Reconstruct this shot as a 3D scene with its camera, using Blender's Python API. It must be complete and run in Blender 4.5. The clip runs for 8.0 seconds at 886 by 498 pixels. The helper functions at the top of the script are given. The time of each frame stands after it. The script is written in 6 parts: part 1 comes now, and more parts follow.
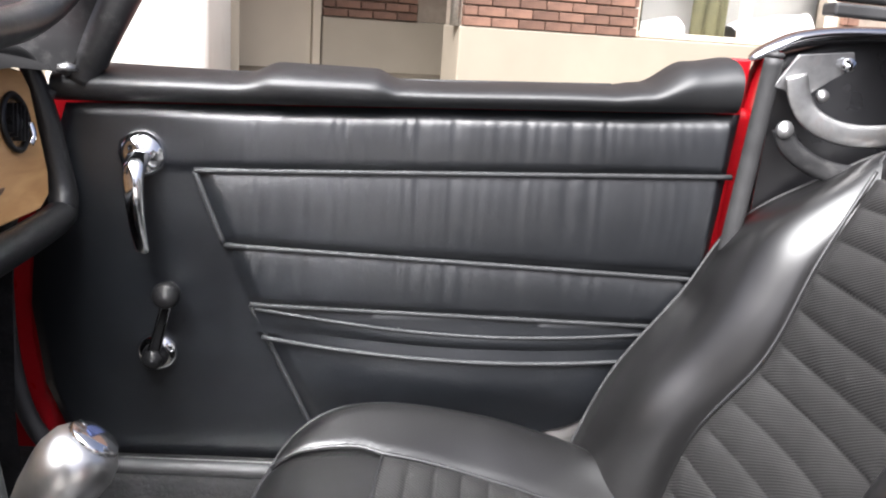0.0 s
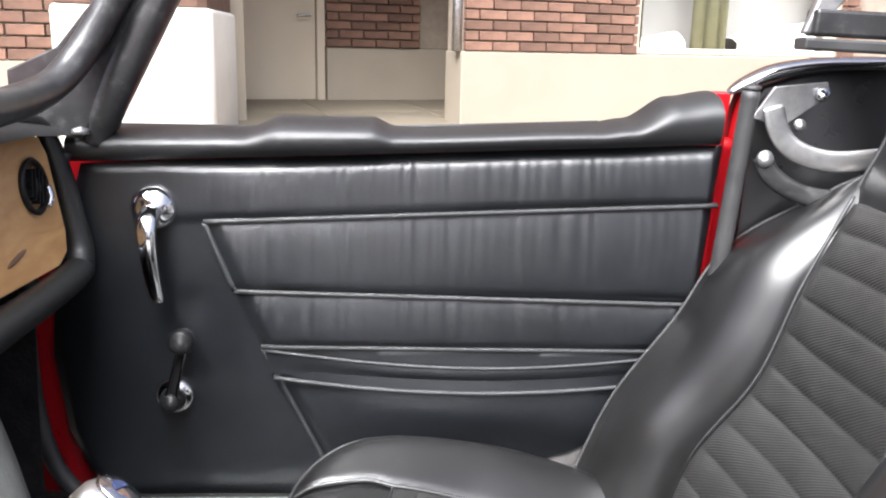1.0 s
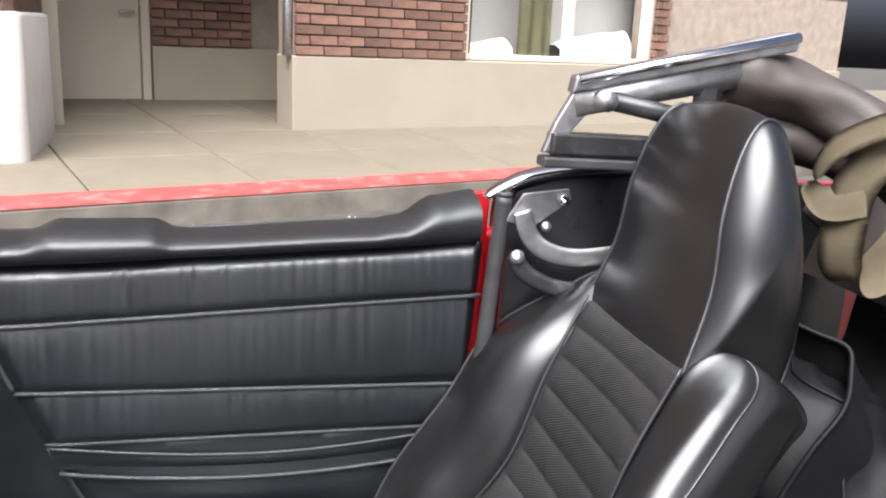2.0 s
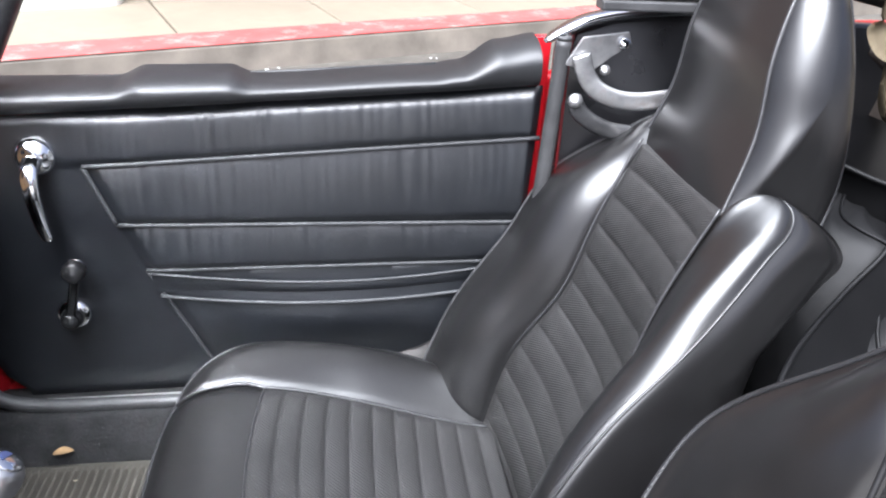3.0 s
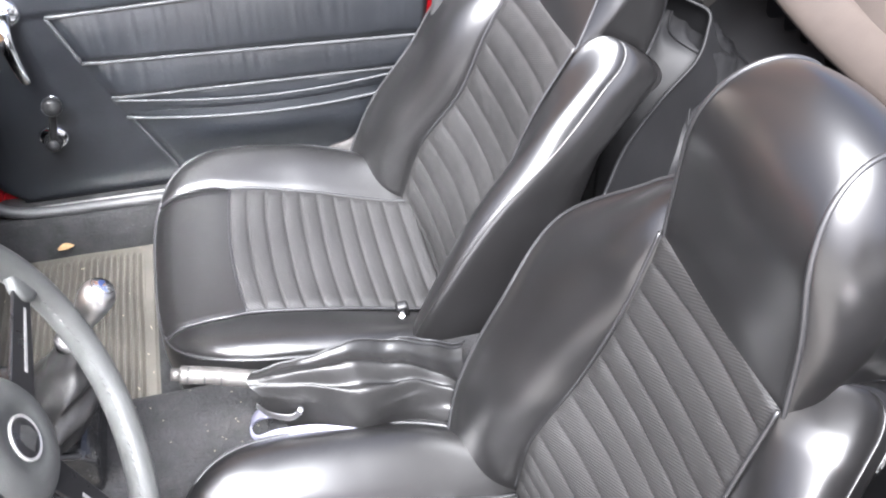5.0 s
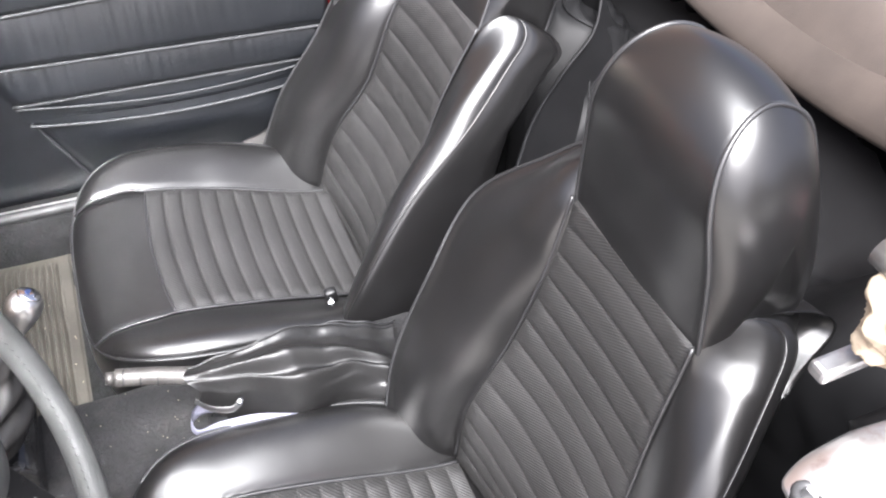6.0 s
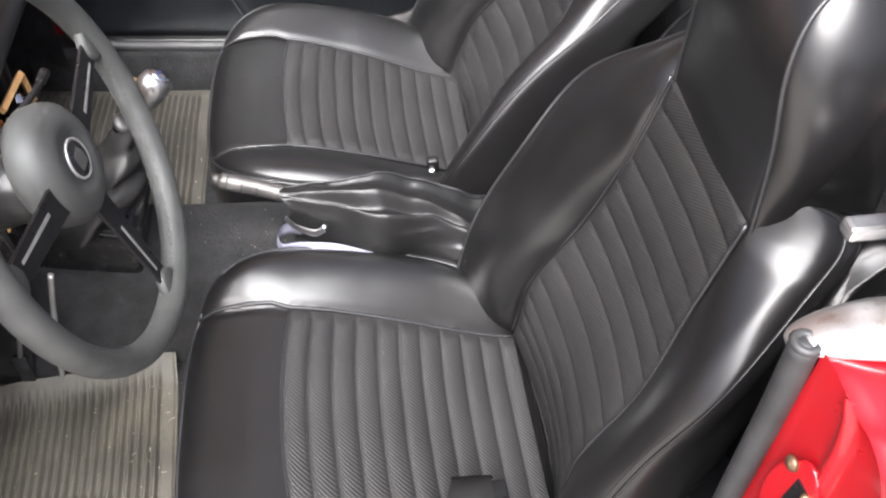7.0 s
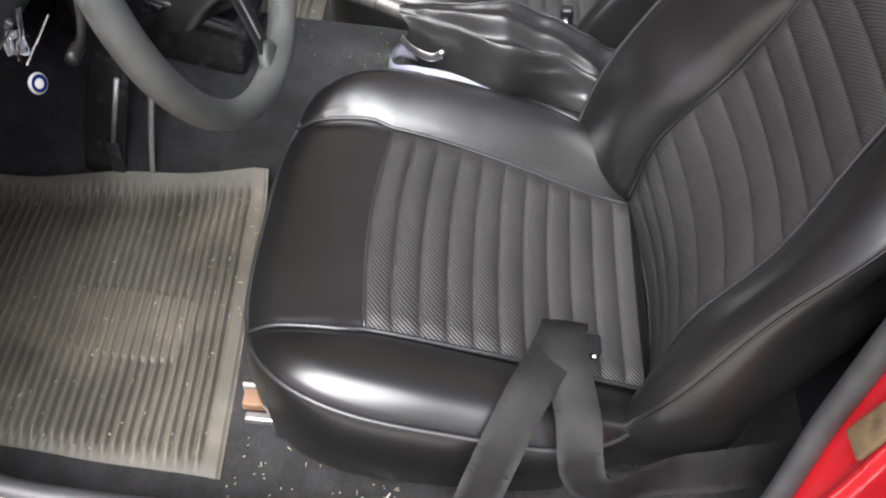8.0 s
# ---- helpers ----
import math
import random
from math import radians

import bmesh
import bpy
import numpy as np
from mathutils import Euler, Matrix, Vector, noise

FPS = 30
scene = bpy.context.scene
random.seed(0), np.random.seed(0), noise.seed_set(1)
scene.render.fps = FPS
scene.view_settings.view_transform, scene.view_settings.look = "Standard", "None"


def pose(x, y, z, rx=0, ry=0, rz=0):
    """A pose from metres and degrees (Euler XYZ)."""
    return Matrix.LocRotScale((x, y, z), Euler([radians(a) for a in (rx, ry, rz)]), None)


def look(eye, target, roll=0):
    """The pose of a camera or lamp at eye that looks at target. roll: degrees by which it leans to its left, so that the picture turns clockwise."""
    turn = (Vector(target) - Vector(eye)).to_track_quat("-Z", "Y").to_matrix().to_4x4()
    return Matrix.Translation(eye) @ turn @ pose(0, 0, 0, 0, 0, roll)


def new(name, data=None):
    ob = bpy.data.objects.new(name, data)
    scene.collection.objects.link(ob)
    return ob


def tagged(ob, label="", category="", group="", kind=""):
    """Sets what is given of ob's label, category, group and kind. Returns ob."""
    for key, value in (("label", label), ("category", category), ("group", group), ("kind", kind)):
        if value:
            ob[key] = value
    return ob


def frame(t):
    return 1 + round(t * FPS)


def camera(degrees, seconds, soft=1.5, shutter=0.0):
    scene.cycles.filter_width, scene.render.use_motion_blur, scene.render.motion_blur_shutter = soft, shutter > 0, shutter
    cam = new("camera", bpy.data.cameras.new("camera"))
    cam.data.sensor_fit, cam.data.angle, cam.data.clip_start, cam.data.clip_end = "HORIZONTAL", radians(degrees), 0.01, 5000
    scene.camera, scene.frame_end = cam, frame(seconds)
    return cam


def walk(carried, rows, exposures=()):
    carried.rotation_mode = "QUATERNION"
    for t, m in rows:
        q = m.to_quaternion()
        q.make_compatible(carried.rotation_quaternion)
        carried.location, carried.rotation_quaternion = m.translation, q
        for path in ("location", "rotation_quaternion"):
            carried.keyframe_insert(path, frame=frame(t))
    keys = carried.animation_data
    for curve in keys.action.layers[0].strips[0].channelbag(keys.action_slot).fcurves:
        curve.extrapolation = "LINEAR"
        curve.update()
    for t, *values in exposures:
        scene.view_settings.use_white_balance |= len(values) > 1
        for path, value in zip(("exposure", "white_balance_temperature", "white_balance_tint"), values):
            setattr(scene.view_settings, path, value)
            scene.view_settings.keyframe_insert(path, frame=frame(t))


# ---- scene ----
cam = camera(55.3, 8.0, soft=2.1)
PATH = [
    (0, (-0.006, -0.385, 0.846), (0.119, 1.543, 0.33), 4.0),
    (0.5, (-0.019, -0.406, 0.852), (0.056, 1.536, 0.38), 1.9),
    (1, (0.008, -0.425, 0.879), (0.1, 1.517, 0.409), 1.3),
    (1.5, (0.059, -0.45, 0.982), (0.407, 1.461, 0.507), 2.3),
    (1.7, (0.074, -0.461, 1.017), (0.525, 1.429, 0.542), 2.7),
    (2.8, (0.109, -0.539, 1.058), (0.448, 1.295, 0.335), 2.0),
    (3, (0.114, -0.548, 1.063), (0.351, 1.249, 0.217), 1.2),
    (3.5, (0.072, -0.487, 1.154), (0.289, 1.189, 0.085), 3.6),
    (4, (0.083, -0.631, 1.301), (0.283, 0.915, 0.048), 4.7),
    (4.5, (0.077, -0.72, 1.329), (0.26, 0.783, 0.023), 4.6),
    (5, (0.031, -0.74, 1.36), (0.451, 0.636, -0.029), 2.5),
    (5.2, (0.013, -0.739, 1.375), (0.584, 0.57, -0.025), 1.6),
    (6.3, (0.005, -0.813, 1.375), (0.608, 0.48, -0.027), 3.7),
    (6.5, (0.015, -0.85, 1.36), (0.502, 0.466, -0.065), 4.9),
    (7, (0.046, -0.917, 1.309), (0.328, 0.407, -0.162), 6.6),
    (7.5, (0.056, -0.965, 1.242), (0.223, 0.304, -0.295), 6.1),
    (8, (0.045, -0.958, 1.143), (0.106, 0.269, -0.435), 8.3),
]
walk(cam, [(t, look(eye, target, roll)) for t, eye, target, roll in PATH],
     exposures=[(0, 1.5, 5950, 9), (1.0, 1.6, 5900, 8), (1.7, 1.05, 5900, 8), (2.8, 1.45, 5600, 9), (3.5, 2.25, 5550, 8), (4.5, 2.65, 5650, 8), (5.2, 2.7, 5800, 10), (6.5, 1.7, 5950, 10), (7.0, 1.5, 6000, 10), (8.0, 1.3, 5950, 8)])

# ---- world, sun and exposure ----
world = bpy.data.worlds.new("world")
scene.world = world
world.use_nodes = True
wn = world.node_tree.nodes
sky = wn.new("ShaderNodeTexSky")
sky.sky_type = "NISHITA"
sky.sun_disc = False
sky.sun_elevation = radians(58)
sky.sun_rotation = radians(206)
sky.dust_density = 8.0
sky.air_density = 0.25
sky.ozone_density = 0.3
wn["Background"].inputs[1].default_value = 0.15
world.node_tree.links.new(sky.outputs[0], wn["Background"].inputs[0])
sun = new("sun", bpy.data.lights.new("sun", "SUN"))
sun.data.energy = 4.3
sun.data.angle = radians(58)
sun.data.color = (1.0, 0.96, 0.9)
sun.matrix_world = look((-0.6, -1.25, 2.5), (0, 0, 0))


# ---- materials ----
def material(name, base, rough=0.5, metal=0.0, vary=0.25, scale=6.0, grain=0.0, grain_scale=400.0,
             bump=0.0, bump_scale=60.0, tint=None, coat=0.0, specular=0.5, stains=0.0, stain_colour=(0.3, 0.25, 0.2), stain_scale=9.0, rough_vary=0.08):
    """A surface with broad tone changes, fine grain and relief."""
    m = bpy.data.materials.new(name)
    m.use_nodes = True
    nt = m.node_tree
    b = nt.nodes["Principled BSDF"]
    co = nt.nodes.new("ShaderNodeTexCoord")
    n1 = nt.nodes.new("ShaderNodeTexNoise")
    n1.inputs["Scale"].default_value = scale
    n1.inputs["Detail"].default_value = 5.0
    nt.links.new(co.outputs["Object"], n1.inputs["Vector"])
    ramp = nt.nodes.new("ShaderNodeValToRGB")
    dark = [c * (1 - vary) for c in base]
    light = [min(1.0, c * (1 + vary)) for c in (tint or base)]
    ramp.color_ramp.elements[0].color = (*dark, 1)
    ramp.color_ramp.elements[1].color = (*light, 1)
    ramp.color_ramp.elements[0].position = 0.3
    ramp.color_ramp.elements[1].position = 0.7
    nt.links.new(n1.outputs[0], ramp.inputs[0])
    colour = ramp.outputs[0]
    if stains:
        n3 = nt.nodes.new("ShaderNodeTexNoise")
        n3.inputs["Scale"].default_value = stain_scale
        n3.inputs["Detail"].default_value = 8.0
        n3.inputs["Roughness"].default_value = 0.7
        nt.links.new(co.outputs["Object"], n3.inputs["Vector"])
        r3 = nt.nodes.new("ShaderNodeMapRange")
        r3.inputs[1].default_value = 0.52
        r3.inputs[2].default_value = 0.68
        r3.inputs[4].default_value = stains
        nt.links.new(n3.outputs[0], r3.inputs[0])
        mix = nt.nodes.new("ShaderNodeMixRGB")
        mix.inputs[2].default_value = (*stain_colour, 1)
        nt.links.new(r3.outputs[0], mix.inputs[0])
        nt.links.new(colour, mix.inputs[1])
        colour = mix.outputs[0]
    nt.links.new(colour, b.inputs["Base Color"])
    rr = nt.nodes.new("ShaderNodeMapRange")
    rr.inputs[3].default_value = max(0.03, rough - rough_vary)
    rr.inputs[4].default_value = min(1.0, rough + rough_vary)
    n2 = nt.nodes.new("ShaderNodeTexNoise")
    n2.inputs["Scale"].default_value = scale * 3.1
    n2.inputs["Detail"].default_value = 6.0
    nt.links.new(co.outputs["Object"], n2.inputs["Vector"])
    nt.links.new(n2.outputs[0], rr.inputs[0])
    nt.links.new(rr.outputs[0], b.inputs["Roughness"])
    b.inputs["Metallic"].default_value = metal
    b.inputs["Specular IOR Level"].default_value = specular
    b.inputs["Coat Weight"].default_value = coat
    b.inputs["Coat Roughness"].default_value = 0.08
    last = None
    for strength, sc, dist in ((grain, grain_scale, 0.0006), (bump, bump_scale, 0.003)):
        if strength:
            g = nt.nodes.new("ShaderNodeTexNoise")
            g.inputs["Scale"].default_value = sc
            g.inputs["Detail"].default_value = 4.0
            nt.links.new(co.outputs["Object"], g.inputs["Vector"])
            bp = nt.nodes.new("ShaderNodeBump")
            bp.inputs["Strength"].default_value = strength
            bp.inputs["Distance"].default_value = dist
            nt.links.new(g.outputs[0], bp.inputs["Height"])
            if last:
                nt.links.new(last, bp.inputs["Normal"])
            last = bp.outputs[0]
    if last:
        nt.links.new(last, b.inputs["Normal"])
    return m


def per_piece(m, amount=0.35):
    """Lets alike pieces differ in tone, one from the next."""
    nt = m.node_tree
    b = nt.nodes["Principled BSDF"]
    link = b.inputs["Base Color"].links[0]
    source = link.from_socket
    info = nt.nodes.new("ShaderNodeObjectInfo")
    hsv = nt.nodes.new("ShaderNodeHueSaturation")
    mr = nt.nodes.new("ShaderNodeMapRange")
    mr.inputs[3].default_value = 1 - amount
    mr.inputs[4].default_value = 1 + amount
    nt.links.new(info.outputs["Random"], mr.inputs[0])
    nt.links.new(mr.outputs[0], hsv.inputs["Value"])
    nt.links.new(source, hsv.inputs["Color"])
    nt.links.new(hsv.outputs[0], b.inputs["Base Color"])
    return m


VINYL = material("black_vinyl", (0.014, 0.014, 0.0155), 0.3, vary=0.2, scale=9, grain=0.25, grain_scale=900, bump=0.12, bump_scale=25)
SEAT_VINYL = material("seat_vinyl", (0.0072, 0.007, 0.0071), 0.3, specular=0.72, vary=0.06, scale=5, rough_vary=0.012, stains=0.16, stain_colour=(0.026, 0.026, 0.027), stain_scale=8)
DOOR_VINYL = material("door_vinyl", (0.006, 0.007, 0.0088), 0.36, specular=0.9, stains=0.18, stain_colour=(0.034, 0.037, 0.043), stain_scale=5, vary=0.2, scale=8, grain=0.25, grain_scale=900, bump=0.1, bump_scale=22)
ROLL_VINYL = material("door_roll_vinyl", (0.0068, 0.0072, 0.008), 0.5, specular=0.7, vary=0.2, scale=8, stains=0.15, stain_colour=(0.03, 0.031, 0.034), stain_scale=7)
DOOR_PIPING = material("door_piping", (0.024, 0.025, 0.027), 0.58, vary=0.2, scale=20)
PIPING = material("seat_piping", (0.016, 0.016, 0.017), 0.4, specular=0.7, vary=0.2, scale=20)
CARPET = material("black_carpet", (0.0125, 0.0123, 0.0128), 0.95, vary=0.45, scale=30, grain=1.0, grain_scale=700, bump=0.8, bump_scale=180, stains=0.25, stain_colour=(0.04, 0.036, 0.032), stain_scale=22)
RUBBER = material("mat_rubber", (0.06, 0.055, 0.046), 0.55, vary=0.3, scale=9, grain=0.4, grain_scale=500, stains=0.3, stain_colour=(0.1, 0.09, 0.07), stain_scale=11)
DUSTY_RUBBER = material("dusty_mat_rubber", (0.078, 0.072, 0.058), 0.6, vary=0.35, scale=9, grain=0.5, grain_scale=500, stains=0.55, stain_colour=(0.16, 0.145, 0.105), stain_scale=8)
POLISHED = material("polished_capping", (0.8, 0.79, 0.78), 0.36, metal=1.0, vary=0.06, scale=20, stains=0.6, stain_colour=(0.42, 0.3, 0.25), stain_scale=38)
GAITER = material("gaiter_leather", (0.011, 0.0108, 0.0108), 0.37, specular=0.45, vary=0.2, scale=9, grain=0.2, grain_scale=500, bump=0.25, bump_scale=40)
SEAL = material("seal_rubber", (0.035, 0.035, 0.036), 0.5, vary=0.25, scale=30, grain=0.3)
RED = material("red_paint", (0.42, 0.006, 0.012), 0.3, vary=0.12, scale=5, coat=0.5)
CHROME = material("chrome", (0.72, 0.73, 0.75), 0.1, metal=1.0, vary=0.08, scale=25)
DULL_METAL = material("worn_metal", (0.42, 0.42, 0.42), 0.38, metal=0.9, vary=0.3, scale=40, bump=0.2, stains=0.4, stain_colour=(0.2, 0.12, 0.08), stain_scale=40)
BLACK_METAL = material("black_metal", (0.02, 0.02, 0.021), 0.35, vary=0.3, scale=30, stains=0.15, stain_colour=(0.2, 0.19, 0.18), stain_scale=60)
PLASTIC = material("black_plastic", (0.01, 0.01, 0.0105), 0.3, specular=0.3, vary=0.15, scale=20)
WHEEL_GRIP = material("wheel_grip", (0.05, 0.0518, 0.05), 0.5, specular=0.4, vary=0.2, scale=25, grain=0.4, grain_scale=700)
ALLOY = material("scuff_plate", (0.5, 0.5, 0.49), 0.4, metal=0.7, vary=0.2, scale=30, stains=0.4, stain_colour=(0.16, 0.14, 0.12), stain_scale=50)
ASPHALT = material("asphalt", (0.055, 0.049, 0.04), 0.8, vary=0.3, scale=3, grain=1.0, grain_scale=120, bump=0.6, bump_scale=60, stains=0.3, stain_colour=(0.2, 0.19, 0.17), stain_scale=14)
CONCRETE = material("pavement_concrete", (0.145, 0.122, 0.088), 0.85, vary=0.12, scale=1.6, grain=0.6, grain_scale=150, stains=0.3, stain_colour=(0.1, 0.083, 0.06), stain_scale=2.2)
PALE_BOUNCE = material("pale_bounce_ground", (0.3, 0.285, 0.26), 0.85, vary=0.1, scale=0.8, grain=0.6, grain_scale=120, stains=0.3, stain_colour=(0.22, 0.205, 0.185), stain_scale=1.5)
KERB_RED = material("kerb_red", (0.36, 0.05, 0.045), 0.7, vary=0.2, scale=6, stains=0.75, stain_colour=(0.25, 0.22, 0.19), stain_scale=8)
KERB_GREY = material("kerb_grey", (0.14, 0.122, 0.1), 0.85, vary=0.3, scale=5, bump=0.5, bump_scale=40)
PLASTER = material("cream_plaster", (0.32, 0.28, 0.22), 0.8, vary=0.05, scale=2, bump=0.15, bump_scale=30)
PIER_PAINT = material("pier_paint", (0.62, 0.6, 0.55), 0.75, vary=0.06, scale=2, bump=0.2, bump_scale=25, stains=0.2, stain_colour=(0.4, 0.37, 0.32), stain_scale=5)
BRICK = per_piece(material("brick", (0.165, 0.092, 0.064), 0.85, vary=0.25, scale=12, grain=0.5, grain_scale=200), 0.28)
UPPER_BRICK = material("upper_brick", (0.12, 0.07, 0.05), 0.9, vary=0.35, scale=9, grain=0.5, grain_scale=90)
MORTAR = material("mortar", (0.3, 0.25, 0.2), 0.95, vary=0.15, scale=10)
DOOR_PAINT = material("beige_door_paint", (0.5, 0.44, 0.34), 0.45, vary=0.05, scale=2)
FRAME_PAINT = material("cream_frame_paint", (0.7, 0.62, 0.5), 0.5, vary=0.06, scale=4)
TAPE_WHITE = material("white_paint", (0.8, 0.79, 0.77), 0.4, vary=0.05, scale=4)
WEBBING = material("black_webbing", (0.013, 0.0127, 0.0127), 0.42, specular=0.3, vary=0.2, scale=40, grain=0.8, grain_scale=1200)


def glass(name, colour=(1, 1, 1), rough=0.0, bend=1.05):
    m = bpy.data.materials.new(name)
    m.use_nodes = True
    b = m.node_tree.nodes["Principled BSDF"]
    b.inputs["Base Color"].default_value = (*colour, 1)
    b.inputs["Transmission Weight"].default_value = 1.0
    b.inputs["Roughness"].default_value = rough
    b.inputs["IOR"].default_value = bend
    return m


GLASS = glass("clear_glass")
SHOP_GLASS = glass("shop_glass", bend=1.5)


def wood_material():
    m = bpy.data.materials.new("wood_veneer")
    m.use_nodes = True
    nt = m.node_tree
    b = nt.nodes["Principled BSDF"]
    co = nt.nodes.new("ShaderNodeTexCoord")
    mp = nt.nodes.new("ShaderNodeMapping")
    mp.inputs["Scale"].default_value = (6, 5, 22)
    nt.links.new(co.outputs["Object"], mp.inputs[0])
    n = nt.nodes.new("ShaderNodeTexNoise")
    n.inputs["Scale"].default_value = 2.2
    n.inputs["Detail"].default_value = 8
    n.inputs["Distortion"].default_value = 0.6
    nt.links.new(mp.outputs[0], n.inputs["Vector"])
    r = nt.nodes.new("ShaderNodeValToRGB")
    r.color_ramp.elements[0].color = (0.46, 0.25, 0.095, 1)
    r.color_ramp.elements[1].color = (0.6, 0.355, 0.155, 1)
    r.color_ramp.elements[0].position = 0.32
    r.color_ramp.elements[1].position = 0.65
    nt.links.new(n.outputs[0], r.inputs[0])
    nt.links.new(r.outputs[0], b.inputs["Base Color"])
    b.inputs["Roughness"].default_value = 0.55
    b.inputs["Coat Weight"].default_value = 0.05
    return m


WOOD = wood_material()


def cloth_material():
    """Woven seat vinyl: fine diagonal ribs about four millimetres apart, broken up by a cross weave."""
    m = material("basket_weave_vinyl", (0.0205, 0.02, 0.0197), 0.46, vary=0.15, scale=8)
    nt = m.node_tree
    b = nt.nodes["Principled BSDF"]
    co = nt.nodes.new("ShaderNodeTexCoord")
    waves = []
    for along, scale in (((0.75, 0.62, 0.77), 84.0), ((0.7, -0.75, 0.5), 150.0)):
        dot = nt.nodes.new("ShaderNodeVectorMath")
        dot.operation = "DOT_PRODUCT"
        dot.inputs[1].default_value = along
        nt.links.new(co.outputs["Object"], dot.inputs[0])
        xyz = nt.nodes.new("ShaderNodeCombineXYZ")
        nt.links.new(dot.outputs["Value"], xyz.inputs[0])
        w = nt.nodes.new("ShaderNodeTexWave")
        w.inputs["Scale"].default_value = scale
        w.inputs["Distortion"].default_value = 0.0
        nt.links.new(xyz.outputs[0], w.inputs["Vector"])
        waves.append(w.outputs[1])
    mx = nt.nodes.new("ShaderNodeMath")
    mx.operation = "MULTIPLY_ADD"
    mx.inputs[1].default_value = 0.25
    nt.links.new(waves[1], mx.inputs[0])
    nt.links.new(waves[0], mx.inputs[2])
    bp = nt.nodes.new("ShaderNodeBump")
    bp.inputs["Strength"].default_value = 0.42
    bp.inputs["Distance"].default_value = 0.0011
    nt.links.new(mx.outputs[0], bp.inputs["Height"])
    nt.links.new(bp.outputs[0], b.inputs["Normal"])
    # base colour runs darker between the ribs, lighter on them
    shade = nt.nodes.new("ShaderNodeMapRange")
    shade.inputs[3].default_value = 0.72
    shade.inputs[4].default_value = 1.2
    nt.links.new(waves[0], shade.inputs[0])
    hsv = nt.nodes.new("ShaderNodeHueSaturation")
    source = b.inputs["Base Color"].links[0].from_socket
    nt.links.new(source, hsv.inputs["Color"])
    nt.links.new(shade.outputs[0], hsv.inputs["Value"])
    nt.links.new(hsv.outputs[0], b.inputs["Base Color"])
    return m


WEAVE = cloth_material()


# ---- mesh helpers ----
def thing(name, label, category, group="", kind="", at=(0, 0, 0)):
    ob = new(name)
    ob.empty_display_size = 0.1
    ob.location = at
    return tagged(ob, label, category, group, kind)


def part(name, bm, mat, parent=None, label="", smooth=True):
    me = bpy.data.meshes.new(name)
    bm.normal_update()
    bm.to_mesh(me)
    bm.free()
    me.materials.append(mat)
    if smooth:
        for p in me.polygons:
            p.use_smooth = True
    ob = new(name, me)
    if parent:
        ob.parent = parent
        ob.matrix_parent_inverse = Matrix.Translation(-Vector(parent.location)) if parent.type == "EMPTY" else Matrix.Identity(4)
    if label:
        ob["label"] = label
    return ob


def grid(nu, nv, fn, closed_u=False, closed_v=False):
    """A sheet of quads from fn(u, v), u and v from 0 to 1."""
    bm = bmesh.new()
    cu, cv = (nu if closed_u else nu + 1), (nv if closed_v else nv + 1)
    vs = [[bm.verts.new(fn(i / nu, j / nv)) for j in range(cv)] for i in range(cu)]
    for i in range(nu):
        for j in range(nv):
            a, b = (i + 1) % cu, (j + 1) % cv
            bm.faces.new((vs[i][j], vs[a][j], vs[a][b], vs[i][b]))
    return bm


def rings(loops, cap=True, closed=True):
    """Skins a row of loops that have the same number of points."""
    bm = bmesh.new()
    vs = [[bm.verts.new(p) for p in loop] for loop in loops]
    n = len(loops[0])
    for a, b in zip(vs, vs[1:]):
        for i in range(n if closed else n - 1):
            j = (i + 1) % n
            bm.faces.new((a[i], a[j], b[j], b[i]))
    if cap and closed:
        bm.faces.new(vs[0][::-1])
        bm.faces.new(vs[-1])
    bmesh.ops.recalc_face_normals(bm, faces=bm.faces)
    return bm


def smooth_line(points, steps=8):
    """Catmull-Rom through the points."""
    p = [Vector(q) for q in points]
    p = [2 * p[0] - p[1]] + p + [2 * p[-1] - p[-2]]
    out = []
    for i in range(1, len(p) - 2):
        for k in range(steps):
            t = k / steps
            out.append(0.5 * (2 * p[i] + (p[i + 1] - p[i - 1]) * t + (2 * p[i - 1] - 5 * p[i] + 4 * p[i + 1] - p[i + 2]) * t * t
                              + (3 * p[i] - p[i - 1] - 3 * p[i + 1] + p[i + 2]) * t ** 3))
    return out + [p[-2]]


def tube(points, r, sides=8, cap=True, flat=1.0, up=(0, 0, 1)):
    """A tube along points; r may be one radius or one for each point; flat squeezes it along up."""
    pts = [Vector(p) for p in points]
    rs = r if isinstance(r, (list, tuple)) else [r] * len(pts)
    loops = []
    last = None
    for i, p in enumerate(pts):
        d = (pts[min(i + 1, len(pts) - 1)] - pts[max(i - 1, 0)]).normalized()
        u = Vector(up)
        if abs(d.dot(u)) > 0.97:
            u = Vector((1, 0, 0)) if abs(d.x) < 0.9 else Vector((0, 1, 0))
        s = d.cross(u).normalized()
        if last is not None and flat == 1.0:
            s = (last - d * last.dot(d)).normalized()
        last = s
        w = s.cross(d)
        loops.append([p + rs[i] * (math.cos(k * math.tau / sides) * s + flat * math.sin(k * math.tau / sides) * w) for k in range(sides)])
    return rings(loops, cap)


